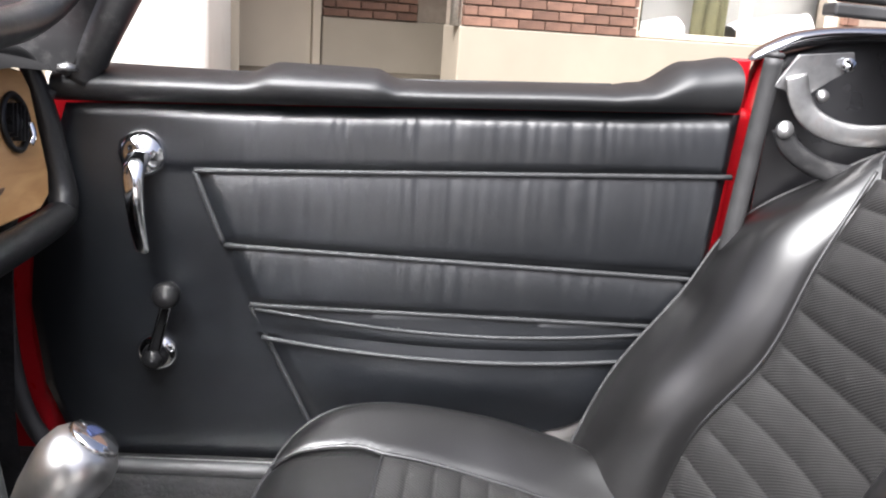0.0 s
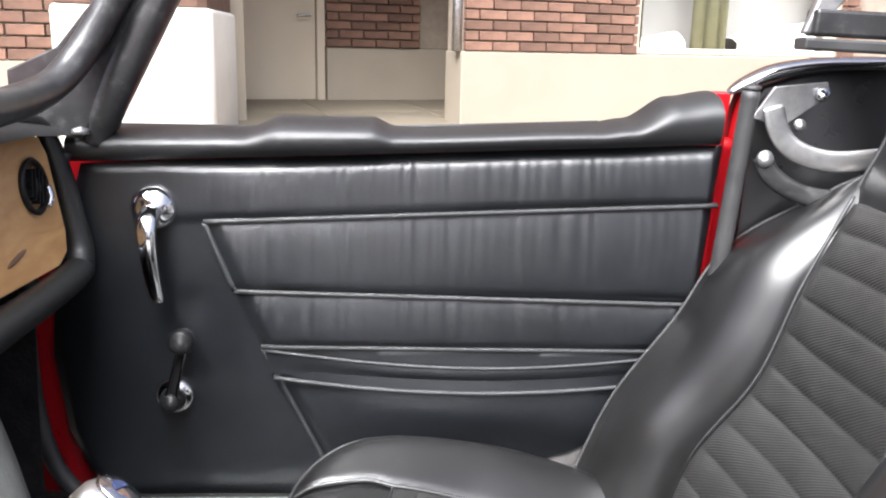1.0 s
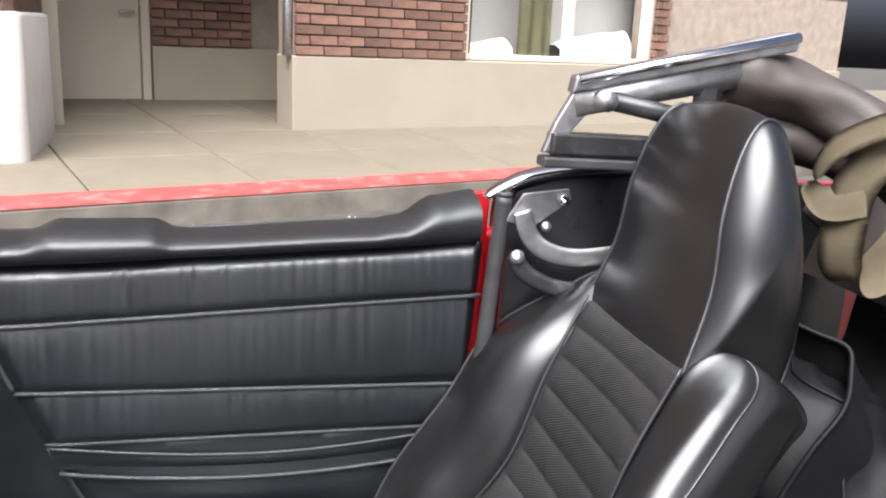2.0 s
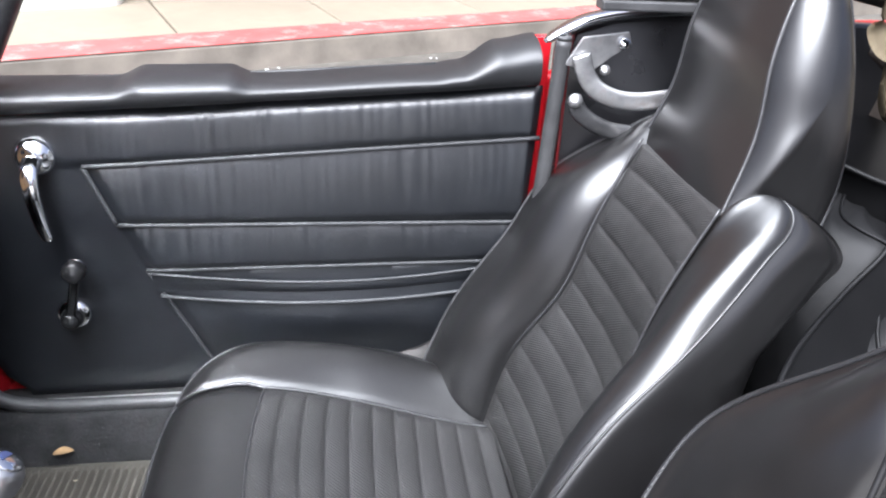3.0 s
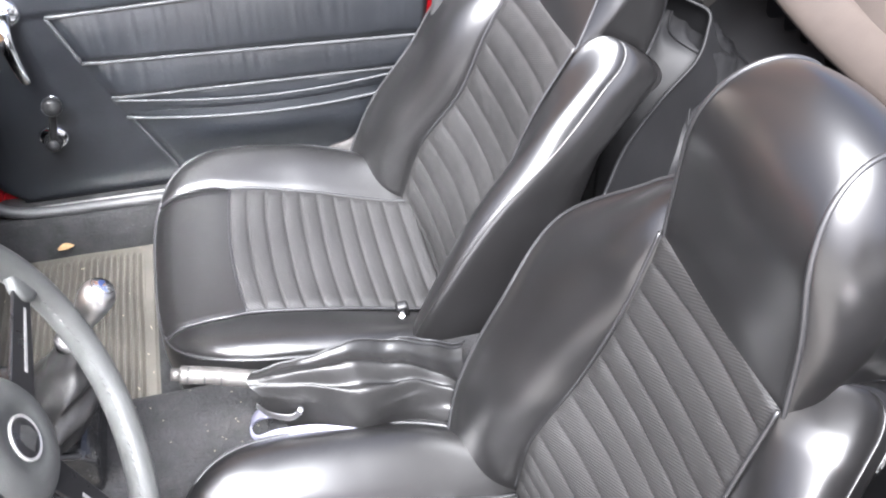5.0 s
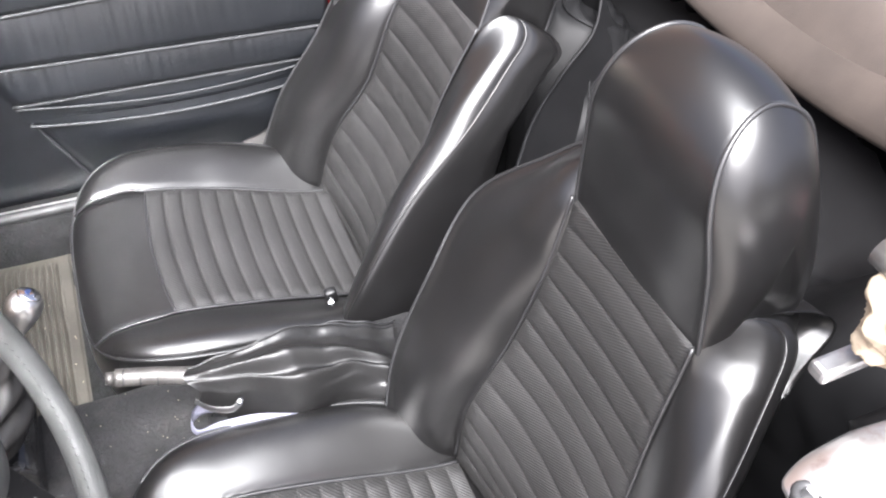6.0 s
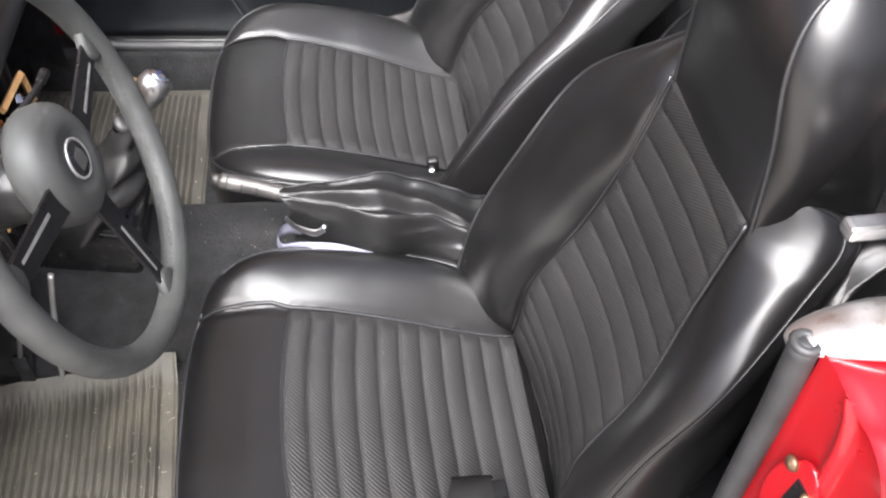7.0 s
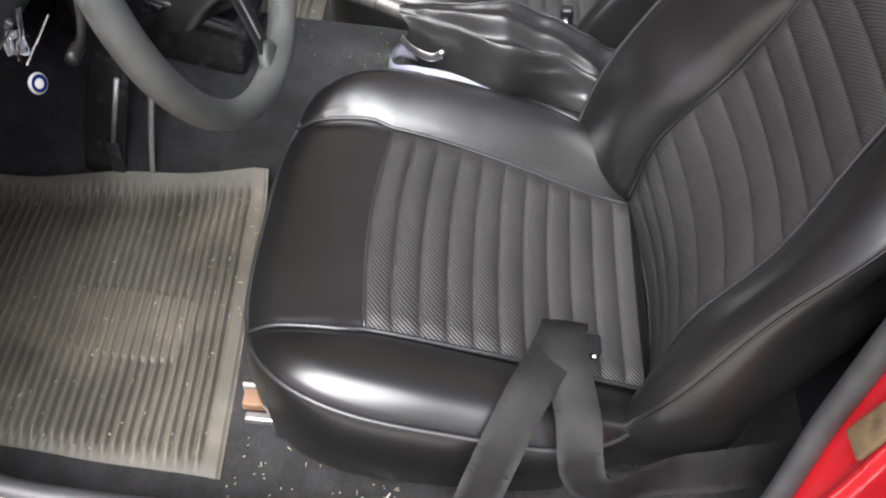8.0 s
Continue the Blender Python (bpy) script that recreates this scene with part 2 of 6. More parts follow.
def block(x0, x1, y0, y1, z0, z1, bevel=0.0, segments=2):
    bm = bmesh.new()
    bmesh.ops.create_cube(bm, size=1)
    for v in bm.verts:
        v.co = ((x0 + x1) / 2 + v.co.x * (x1 - x0), (y0 + y1) / 2 + v.co.y * (y1 - y0), (z0 + z1) / 2 + v.co.z * (z1 - z0))
    if bevel:
        bmesh.ops.bevel(bm, geom=list(bm.edges), offset=bevel, segments=segments, affect="EDGES", profile=0.5)
    return bm


def lathe(profile, sides=28, m=None):
    """Turns (radius, height) pairs round z, then moves them by m."""
    bm = rings([[Vector((r * math.cos(k * math.tau / sides), r * math.sin(k * math.tau / sides), h)) for k in range(sides)] for r, h in profile])
    if m:
        bm.transform(m)
    return bm


def moved(bm, m):
    bm.transform(m)
    return bm


def prism(outline, m, depth, bevel=0.0):
    """A plate with the outline (x, y), its depth along z, laid by m."""
    bm = bmesh.new()
    f = bm.faces.new([bm.verts.new((x, y, 0)) for x, y in outline])
    r = bmesh.ops.extrude_face_region(bm, geom=[f])
    bmesh.ops.translate(bm, verts=[v for v in r["geom"] if isinstance(v, bmesh.types.BMVert)], vec=(0, 0, depth))
    bmesh.ops.recalc_face_normals(bm, faces=bm.faces)
    if bevel:
        bmesh.ops.bevel(bm, geom=list(bm.edges), offset=bevel, segments=2, affect="EDGES", profile=0.5)
    bm.transform(m)
    return bm


def lerp(a, b, t):
    return a + (b - a) * t


def ramp_value(x, pairs):
    """Piecewise smooth value from (x, value) pairs."""
    if x <= pairs[0][0]:
        return pairs[0][1]
    for (a, va), (b, vb) in zip(pairs, pairs[1:]):
        if x <= b:
            t = (x - a) / (b - a)
            return va + (vb - va) * t * t * (3 - 2 * t)
    return pairs[-1][1]


def basis(ex, ey, ez, at):
    m = Matrix((ex, ey, ez)).transposed().to_4x4()
    m.translation = at
    return m


def ramp_lin(x, pairs):
    if x <= pairs[0][0]:
        return pairs[0][1]
    for (a, va), (b, vb) in zip(pairs, pairs[1:]):
        if x <= b:
            return lerp(va, vb, (x - a) / (b - a))
    return pairs[-1][1]


def spline_value(x, pairs):
    """A smooth curve through (x, value) pairs, without kinks."""
    if x <= pairs[0][0]:
        return pairs[0][1]
    if x >= pairs[-1][0]:
        return pairs[-1][1]
    for i in range(len(pairs) - 1):
        (a, va), (b, vb) = pairs[i], pairs[i + 1]
        if x <= b:
            h = b - a
            s = (vb - va) / h
            m0 = s if i == 0 else 0.5 * (s + (va - pairs[i - 1][1]) / (a - pairs[i - 1][0]))
            m1 = s if i == len(pairs) - 2 else 0.5 * (s + (pairs[i + 2][1] - vb) / (pairs[i + 2][0] - b))
            t = (x - a) / h
            return va * (2 * t ** 3 - 3 * t * t + 1) + h * m0 * (t ** 3 - 2 * t * t + t) + vb * (3 * t * t - 2 * t ** 3) + h * m1 * (t ** 3 - t * t)


# ---- the street ----
STREET = pose(-0.5, 3.98, 0, 0, 0, 20)     # along the kerb, away from the car, up
WALL_N, RECESS_N, PIER_N = 2.0, 3.68, 1.08
COURSE, BRICK_LONG = 0.0805, 0.243


def set_piece(name, bm, mat, label, category, smooth=False):
    bm.transform(STREET)
    return tagged(part(name, bm, mat, smooth=smooth), label, category, kind="structure")


def pave_z(n):
    return 0.15 + 0.055 * n


def build_street():
    bm = grid(60, 60, lambda u, v: (-60 + 120 * u, -60 + 120 * v, 0))
    tagged(part("road", bm, ASPHALT), "worn brown-grey asphalt road with pale specks", "road", kind="structure")
    # unseen pale ground, added to bounce light onto the door and seats
    tagged(part("forecourt", block(-40, 40, -40, -1.15, -0.1, 0.012), PALE_BOUNCE, smooth=False), "unseen pale ground added beside the car to bounce light", "ground", kind="structure")
    # kerb: bare concrete face, red painted top
    set_piece("kerb", block(-30, 30, 0, 0.16, -0.1, 0.142, 0.012), KERB_GREY, "scuffed grey concrete kerb", "kerb")
    bm = grid(120, 3, lambda u, v: (-30 + 60 * u, -0.001 + 0.3 * v, 0.146 + 0.012 * v + 0.001 * noise.noise((u * 90, v * 5, 3))))
    set_piece("kerb_top", bm, KERB_RED, "worn red paint on the kerb top", "kerb")
    base = block(-30, 30, 0.16, 9, -0.1, 0.12)
    set_piece("pavement", base, CONCRETE, "beige concrete pavement of large slabs with open joints", "pavement")


build_street()


def slab_mesh(w, d):
    bm = block(-w / 2, w / 2, -d / 2, d / 2, -0.05, 0, 0.008, 1)
    me = bpy.data.meshes.new("slab")
    bm.to_mesh(me)
    bm.free()
    me.materials.append(CONCRETE)
    return me


def build_slabs():
    pavement = bpy.data.objects["pavement"]
    w, d = 0.95, 0.85
    me = slab_mesh(w - 0.01, d - 0.01)
    for j in range(5):
        for i in range(-5, 12):
            n = 0.3 + d * (j + 0.5)
            ob = new("paving_slab", me)
            ob.parent = pavement
            ob.matrix_basis = STREET @ pose(i * w + 0.35, n, pave_z(n) - 0.01, 3.1, 0, 0)


def wall_body(name, a0, a1, n0, n1, z0, z1, mat, label, holes=(), lengthwise=True):
    """A wall along the street with window or door openings (a0, a1, z0, z1) cut right through."""
    bm = bmesh.new()
    us = sorted({a0, a1, *[h[0] for h in holes], *[h[1] for h in holes]})
    zs = sorted({z0, z1, *[h[2] for h in holes], *[h[3] for h in holes]})
    for ua, ub in zip(us, us[1:]):
        for za, zb in zip(zs, zs[1:]):
            if any(h[0] <= ua and ub <= h[1] and h[2] <= za and zb <= h[3] for h in holes):
                continue
            c = block(ua, ub, n0, n1, za, zb)
            me = bpy.data.meshes.new("tmp")
            c.to_mesh(me)
            c.free()
            bm.from_mesh(me)
            bpy.data.meshes.remove(me)
    bmesh.ops.remove_doubles(bm, verts=bm.verts, dist=0.0005)
    return set_piece(name, bm, mat, label, "wall")


def brick_mesh(long):
    bm = block(-long / 2, long / 2, -0.045, 0.008, 0, COURSE - 0.013, 0.004, 1)
    me = bpy.data.meshes.new("brick")
    bm.to_mesh(me)
    bm.free()
    me.materials.append(BRICK)
    return me


def lay_bricks(wall, a0, a1, n, z0, z1, holes=(), limit=320, side=None):
    """Bricks in stretcher bond on a wall face at n, clipped to its ends and openings."""
    meshes, count = {}, 0
    row = 0
    z = z0
    while z + COURSE <= z1 + 0.001:
        a = a0 - (BRICK_LONG / 2 if row % 2 else 0)
        while a < a1 - 0.02:
            lo, hi = max(a, a0), min(a + BRICK_LONG - 0.012, a1)
            for h in holes:
                if h[2] - 0.02 < z < h[3] - 0.02:
                    if h[0] <= lo < h[1]:
                        lo = h[1]
                    if h[0] < hi <= h[1]:
                        hi = h[0]
                    if lo < h[0] and hi > h[1]:
                        hi = h[0]
            if hi - lo > 0.03:
                key = round(hi - lo, 3)
                if key not in meshes:
                    meshes[key] = brick_mesh(key)
                ob = new("brick", meshes[key])
                ob.parent = wall
                ob.matrix_basis = STREET @ (pose((lo + hi) / 2, n, z) if side is None else side @ pose((lo + hi) / 2, 0, z))
                count += 1
            a += BRICK_LONG
        z += COURSE
        row += 1
    return count


def build_building():
    # top is an invented height: the unseen upper walls block sky light
    z0, top, sill = 0.26, 9.6, 0.836
    win = [(3.36, 5.7, 0.84, 2.3)]
    front = wall_body("wall_north", 1.74, 9.0, WALL_N + 0.012, WALL_N + 0.3, sill, 1.66, MORTAR, "brown brick street wall with pale mortar joints", [(3.36, 5.7, 0.84, 1.66)])
    wall_body("wall_north_upper", 1.74, 9.0, WALL_N + 0.012, WALL_N + 0.3, 1.662, top, UPPER_BRICK, "unseen brown brick height over the street wall, blocking sky light", [(3.36, 5.7, 1.662, 2.3)])
    set_piece("plinth", block(1.72, 9.0, WALL_N - 0.04, WALL_N + 0.3, 0.0, sill - 0.003, 0.012), PLASTER, "cream painted plaster base of the brick wall", "wall")
    recess = wall_body("wall_recess", 1.07, 2.36, RECESS_N + 0.012, RECESS_N + 0.3, sill, 1.66, MORTAR, "brown brick wall set back beside a door")
    wall_body("wall_recess_upper", 1.07, 2.36, RECESS_N + 0.012, RECESS_N + 0.3, 1.662, top, UPPER_BRICK, "unseen brown brick height over the recess wall, blocking sky light")
    set_piece("plinth_recess", block(1.08, 2.36, RECESS_N - 0.02, RECESS_N + 0.3, 0.0, sill - 0.003, 0.01), PLASTER, "cream painted plaster base in the recess", "wall")
    set_piece("wall_return", block(2.36, 2.6, WALL_N + 0.304, RECESS_N - 0.024, 0.0, top), PLASTER, "plain cream return wall of the recess", "wall")
    set_piece("wall_left_return", block(-0.3, 0.1, 2.4, RECESS_N + 0.3, 0.0, top), PLASTER, "plain cream side wall of the recess", "wall")
    set_piece("ceiling", block(0.1, 2.36, WALL_N + 0.3, RECESS_N, 2.72, 2.8), PLASTER, "plain cream soffit over the recess", "ceiling")
    left = wall_body("wall_west", -6.0, -0.9, 2.112, 2.4, 0.72, 1.38, MORTAR, "brown brick wall beyond the pier")
    wall_body("wall_west_upper", -6.0, -0.9, 2.112, 2.4, 1.382, top, UPPER_BRICK, "unseen brown brick height beyond the pier, blocking sky light")
    set_piece("plinth_west", block(-6.0, -0.9, 2.06, 2.4, 0.0, 0.717, 0.01), PLASTER, "cream painted plaster base", "wall")
    # white pier with a splayed corner
    outline = [(-1.16, 2.4), (-1.2, PIER_N), (-0.36, PIER_N), (-0.3, PIER_N + 0.03), (-0.02, 2.03), (-0.02, 2.4)]
    bm = prism(outline, pose(0, 0, 0), 1.06, 0.03)
    set_piece("pier", bm, PIER_PAINT, "white painted splayed masonry pier with rounded edges", "wall", smooth=True)
    inner = [(x + (0.03 if x < -0.6 else -0.03), y + (0.02 if y < 2.3 else 0)) for x, y in outline]
    set_piece("pier_upper", prism(inner, pose(0, 0, 1.064), top - 1.064), UPPER_BRICK, "unseen brown brick height on the pier, blocking sky light", "wall")
    upper = wall_body("wall_upper", -0.3, 1.738, WALL_N + 0.012, WALL_N + 0.3, 2.7, top, UPPER_BRICK, "unseen brown brick wall above the recess, blocking sky light")
    set_piece("roof", block(-6.0, 9.0, WALL_N - 0.15, RECESS_N + 0.6, top, top + 0.15, 0.02), FRAME_PAINT, "unseen plain flat roof edge on the raised walls", "roof")
    return front, recess, left, win


front_wall, recess_wall, west_wall, WINDOWS = build_building()


def build_service_door():
    """Flush steel door in the recess, with frame and lever handle."""
    m = STREET
    door = thing("door_1", "beige painted flush steel service door with a lever handle", "door", kind="structure")
    n = RECESS_N + 0.05
    part("door_leaf", moved(block(0.2, 0.985, n, n + 0.05, 0.27, 2.35, 0.004), m), DOOR_PAINT, door, smooth=False)
    fr = bmesh.new()
    for a in (block(0.99, 1.066, n - 0.05, n + 0.12, 0.26, 2.42, 0.006), block(0.1, 0.196, n - 0.05, n + 0.12, 0.26, 2.42, 0.006), block(0.2, 0.986, n - 0.05, n + 0.12, 2.354, 2.42, 0.006)):
        me = bpy.data.meshes.new("tmp")
        a.to_mesh(me)
        a.free()
        fr.from_mesh(me)
    part("door_frame", moved(fr, m), DOOR_PAINT, door, smooth=False)
    h = tube(smooth_line([(0.93, n - 0.002, 1.12), (0.93, n - 0.05, 1.12), (0.9, n - 0.056, 1.12), (0.8, n - 0.056, 1.108)]), 0.012)
    part("door_handle", moved(h, m), DULL_METAL, door, "brushed metal lever handle")
    part("threshold", moved(block(0.1, 1.07, RECESS_N - 0.06, RECESS_N + 0.3, 0.1, 0.262, 0.004), m), BLACK_METAL, door, smooth=False)


build_service_door()


def build_window():
    w = thing("window_1", "cream framed shop window with a dark curtain strip and bright reflections", "window", kind="structure")
    a0, a1, z0, z1 = WINDOWS[0]
    n = WALL_N + 0.06
    for name, bm in (("window_frame", block(a0, a0 + 0.07, n - 0.03, n + 0.07, z0, z1, 0.006)),
                     ("window_frame", block(a1 - 0.07, a1, n - 0.03, n + 0.07, z0, z1, 0.006)),
                     ("window_frame", block(a0 + 0.07, a1 - 0.07, n - 0.03, n + 0.07, z1 - 0.07, z1, 0.006)),
                     ("mullion", block(4.58, 4.65, n - 0.03, n + 0.07, z0 + 0.05, z1 - 0.07, 0.006)),
                     ("window_sill", block(a0 + 0.07, a1 - 0.07, n - 0.06, n + 0.07, z0, z0 + 0.05, 0.008))):
        part(name, moved(bm, STREET), FRAME_PAINT, w, smooth=False)
    for p0, p1 in ((a0 + 0.07, 4.58), (4.65, a1 - 0.07)):
        ob = part("pane", moved(block(p0, p1, n + 0.015, n + 0.021, z0 + 0.05, z1 - 0.07), STREET), SHOP_GLASS, w, smooth=False)
        ob.visible_shadow = False


build_window()


def build_shop_inside():
    """Behind the shop window: pale back wall, olive curtains, added backing, white mounds for reflections."""
    set_piece("shop_wall", block(2.7, 9.0, 4.2, 4.3, 0.2, 9.55), PLASTER, "pale plain wall inside the shop", "wall")
    set_piece("shop_floor", block(2.7, 9.0, WALL_N + 0.31, 4.19, 0.2, 0.26), CONCRETE, "plain floor inside the shop", "floor")
    BACKING = material("shop_screen", (0.42, 0.41, 0.38), 0.7, vary=0.12, scale=1.5)
    olive = material("olive_cloth", (0.07, 0.065, 0.028), 0.8, vary=0.2, scale=6)
    for a, w in ((3.47, 0.09), (4.1, 0.4)):
        c = thing("curtain", "olive green curtain hanging inside the shop window", "curtain", "shop curtains")
        bm = grid(30, 6, lambda u, v: (a + w * u, WALL_N + 0.2 + 0.018 * math.sin(u * 16), lerp(0.87, 2.25, v)))
        part("cloth", moved(bm, STREET), olive, c)
    # made-up pale sheet that keeps the window from looking black
    set_piece("shop_screen", block(3.1, 6.0, WALL_N + 0.62, WALL_N + 0.66, 0.264, 2.5), BACKING, "pale grey backing added to brighten the shop window", "screen")
    # white mounds put in place of bright reflections on the panes
    for a0, a1, h in ((3.56, 4.06, 0.2), (4.7, 5.62, 0.34)):
        c = thing("display_mound", "white mound standing for a reflection in the shop window", "display", "shop displays")
        bm = grid(24, 12, lambda u, v: (lerp(a0, a1, u), WALL_N + lerp(0.18, 0.58, v), 0.84 + h * (0.45 + 0.55 * u ** 0.6) * math.sin(math.pi * (0.12 + 0.76 * v)) + 0.02 * noise.noise((u * 4, v * 4, a0)) if 0 < v < 1 else 0.27))
        part("drape", moved(bm, STREET), TAPE_WHITE, c)


build_shop_inside()


def build_downpipe():
    p = thing("downpipe", "grey painted rainwater pipe on the corner of the brick wall", "pipe")
    part("pipe", moved(tube([(1.7, WALL_N + 0.02, 2.7), (1.7, WALL_N + 0.02, 1.2), (1.7, WALL_N + 0.02, 0.83)], 0.04, 12), STREET), DULL_METAL, p)
    part("bracket", moved(block(1.65, 1.75, WALL_N - 0.03, WALL_N + 0.03, 1.3, 1.33, 0.004), STREET), DULL_METAL, p, smooth=False)


build_downpipe()


# ---- the car's body ----
car = thing("car_body", "red open two-seater car body with black carpeted cabin", "car")


def build_cabin():
    # floor pan with carpet
    part("floor_pan", block(-0.85, 1.0, -0.64, 0.6, 0.16, 0.185), CARPET, car, "black carpeted floor", smooth=False)
    # transmission tunnel
    def tunnel(u, v):
        x = lerp(-0.85, 1.0, u)
        k = ramp_value(x, [(-0.5, 1.0), (-0.2, 0.0)])
        wt, wb, h = lerp(0.066, 0.10, k), ramp_lin(x, [(-0.57, 0.185), (-0.345, 0.160), (-0.175, 0.12), (1.0, 0.12)]), lerp(0.35, 0.385, k)
        a = (v - 0.5) * 2
        s = min(1.0, abs(a) / 0.45)
        if abs(a) <= 0.45:
            y, z = s * wt, h - 0.006 * s ** 3
        else:
            q = (abs(a) - 0.45) / 0.55
            y, z = lerp(wt, wb, q ** 0.8), lerp(h - 0.006, 0.183, q ** 1.4)
        z += 0.003 * noise.noise((x * 14, y * 14, 1.0))
        return (x, math.copysign(y, a), z)
    part("tunnel", grid(70, 28, tunnel), CARPET, car, "black carpet over the transmission tunnel, with lint")
    # sills with scuff strips
    for s in (1, -1):
        def sill(u, v):
            x = lerp(-0.52, 0.75, u)
            prof = [(0.57, 0.183), (0.578, 0.225), (0.592, 0.258), (0.606, 0.266), (0.66, 0.262), (0.72, 0.25)]
            t = v * (len(prof) - 1)
            i = min(int(t), len(prof) - 2)
            y, z = lerp(prof[i][0], prof[i + 1][0], t - i), lerp(prof[i][1], prof[i + 1][1], t - i)
            y += 0.0 if s > 0 else 0.05
            return (x, s * y, z + 0.002 * noise.noise((x * 11, z * 30, s)))
        part("sill", grid(50, 20, sill), CARPET, car, "black carpeted door sill")
        part("scuff_strip", block(-0.4, 0.46, s * (0.618 if s > 0 else 0.668) - 0.012, s * (0.618 if s > 0 else 0.668) + 0.012, 0.266, 0.272, 0.002), ALLOY, car, "dull aluminium scuff strip")
        part("sill_panel", block(-0.8, 0.62, s * 0.70 - 0.02, s * 0.70 + 0.02, 0.13, 0.262, 0.01), RED, car, "red painted sill")
        # kick panel ahead of the door opening
        def kick(u, v):
            x = lerp(-0.85, -0.456, u)
            z = lerp(0.183, 0.7, v)
            return (x - 0.035 * max(0, 1 - z / 0.34) * u * -1, s * (0.575 + 0.05 * v + 0.012 * math.sin(u * 3)), z)
        part("kick_panel", grid(12, 12, kick), CARPET, car, "black footwell side panel")
        # bodyside skins
        part("wing", block(-0.95, -0.43, s * 0.70 - 0.035, s * 0.70 + 0.035, 0.16, 0.745, 0.03, 3), RED, car, "red painted front wing")
        sec = smooth_line(([] if s > 0 else [(0.60, 0.832, 0), (0.63, 0.844, 0)]) + [(0.668, 0.842, 0), (0.69, 0.843, 0), (0.715, 0.832, 0), (0.733, 0.805, 0), (0.742, 0.76, 0), (0.746, 0.66, 0), (0.746, 0.45, 0), (0.735, 0.28, 0), (0.715, 0.16, 0)], 6)
        inset = [(0.446, 0.012), (0.450, 0.005), (0.458, 0.001), (0.47, 0.0), (0.7, -0.006), (1.0, 0.0), (1.35, 0.02)]
        part("rear_wing", rings([[(x, s * (q.x - d), q.y - d * 0.6) for q in sec] for x, d in [(x - (0.0 if s > 0 else 0.048), d) for x, d in inset]], False, False), RED, car, "glossy red painted rear wing with a rounded shoulder")
    # bulkhead, rear deck, boot front
    part("bulkhead", block(-0.9, -0.84, -0.66, 0.66, 0.16, 0.78, 0.01), CARPET, car, smooth=False)
    part("scuttle", block(-1.0, -0.5, -0.66, 0.66, 0.775, 0.80, 0.01), RED, car, "red painted scuttle")
    part("rear_deck", block(1.0, 1.5, -0.66, 0.66, 0.76, 0.80, 0.015), RED, car, "red painted rear deck")
    # rear bulkhead: sloping carpeted panel behind the seats with a raised shelf
    def back(u, v):
        y = lerp(-0.6, 0.6, u)
        p = [(0.56, 0.183), (0.66, 0.30), (0.72, 0.40), (0.95, 0.44), (1.0, 0.62), (1.02, 0.76)]
        t = v * (len(p) - 1)
        i = min(int(t), len(p) - 2)
        x, z = lerp(p[i][0], p[i + 1][0], t - i), lerp(p[i][1], p[i + 1][1], t - i)
        return (x, y, z + 0.006 * noise.noise((x * 9, y * 9, 2)))
    part("rear_shelf", grid(60, 40, back), VINYL, car, "black vinyl covered shelf behind the seats")


build_cabin()


def opening_seal(s):
    """Rubber draught seal round a door opening: down the front post, along the sill, up the rear post."""
    low = 0.0 if s > 0 else 0.045
    pts = smooth_line([(-0.405, 0.612, 0.745), (-0.432, 0.618, 0.68), (-0.469, 0.622, 0.55), (-0.468, 0.62, 0.40), (-0.437, 0.615, 0.305), (-0.375, 0.612 + low * 0.7, 0.272), (-0.2, 0.61 + low, 0.268),
                       (0.2, 0.61 + low, 0.266)] + ([(0.33, 0.612, 0.272), (0.385, 0.615, 0.33), (0.398, 0.614, 0.45), (0.414, 0.612, 0.62), (0.425, 0.61, 0.76), (0.43, 0.608, 0.832)] if s > 0 else
                       [(0.35, 0.652, 0.27), (0.405, 0.64, 0.305), (0.419, 0.622, 0.37), (0.416, 0.604, 0.49), (0.412, 0.600, 0.565), (0.397, 0.598, 0.744), (0.388, 0.596, 0.836)]), 8)
    part("door_seal", tube([(p.x, s * p.y, p.z) for p in pts], 0.0115 if s > 0 else 0.012, 10), SEAL, car, "black rubber door seal")
    ex, ey, er = (0.43, 0.608, 0.008) if s > 0 else (0.388, 0.596, 0.009)
    ring = [(ex + er * math.cos(k * math.tau / 16), s * (ey + er * math.sin(k * math.tau / 16)), 0.8355) for k in range(17)]
    part("seal_end", tube(ring, 0.0038, 6), SEAL, car)


opening_seal(1)
opening_seal(-1)


# ---- passenger door ----
def slant_x(z):
    """The slanted piping on the door trim, as x for a height."""
    return ramp_lin(z, [(0.30, -0.09), (0.488, -0.178), (0.565, -0.209), (0.656, -0.244)])


def row1(x):
    return lerp(0.656, 0.686, (x + 0.244) / 0.655)


def row2(x):
    return lerp(0.565, 0.552, (x + 0.209) / 0.58)


def row3(x):
    return lerp(0.488, 0.485, (x + 0.178) / 0.5)


def panel_top(x):
    return lerp(0.728, 0.762, (x + 0.396) / 0.81)


def panel_left(z):
    return ramp_lin(z, [(0.27, -0.388), (0.30, -0.42), (0.36, -0.442), (0.47, -0.451), (0.60, -0.435), (0.73, -0.393)])


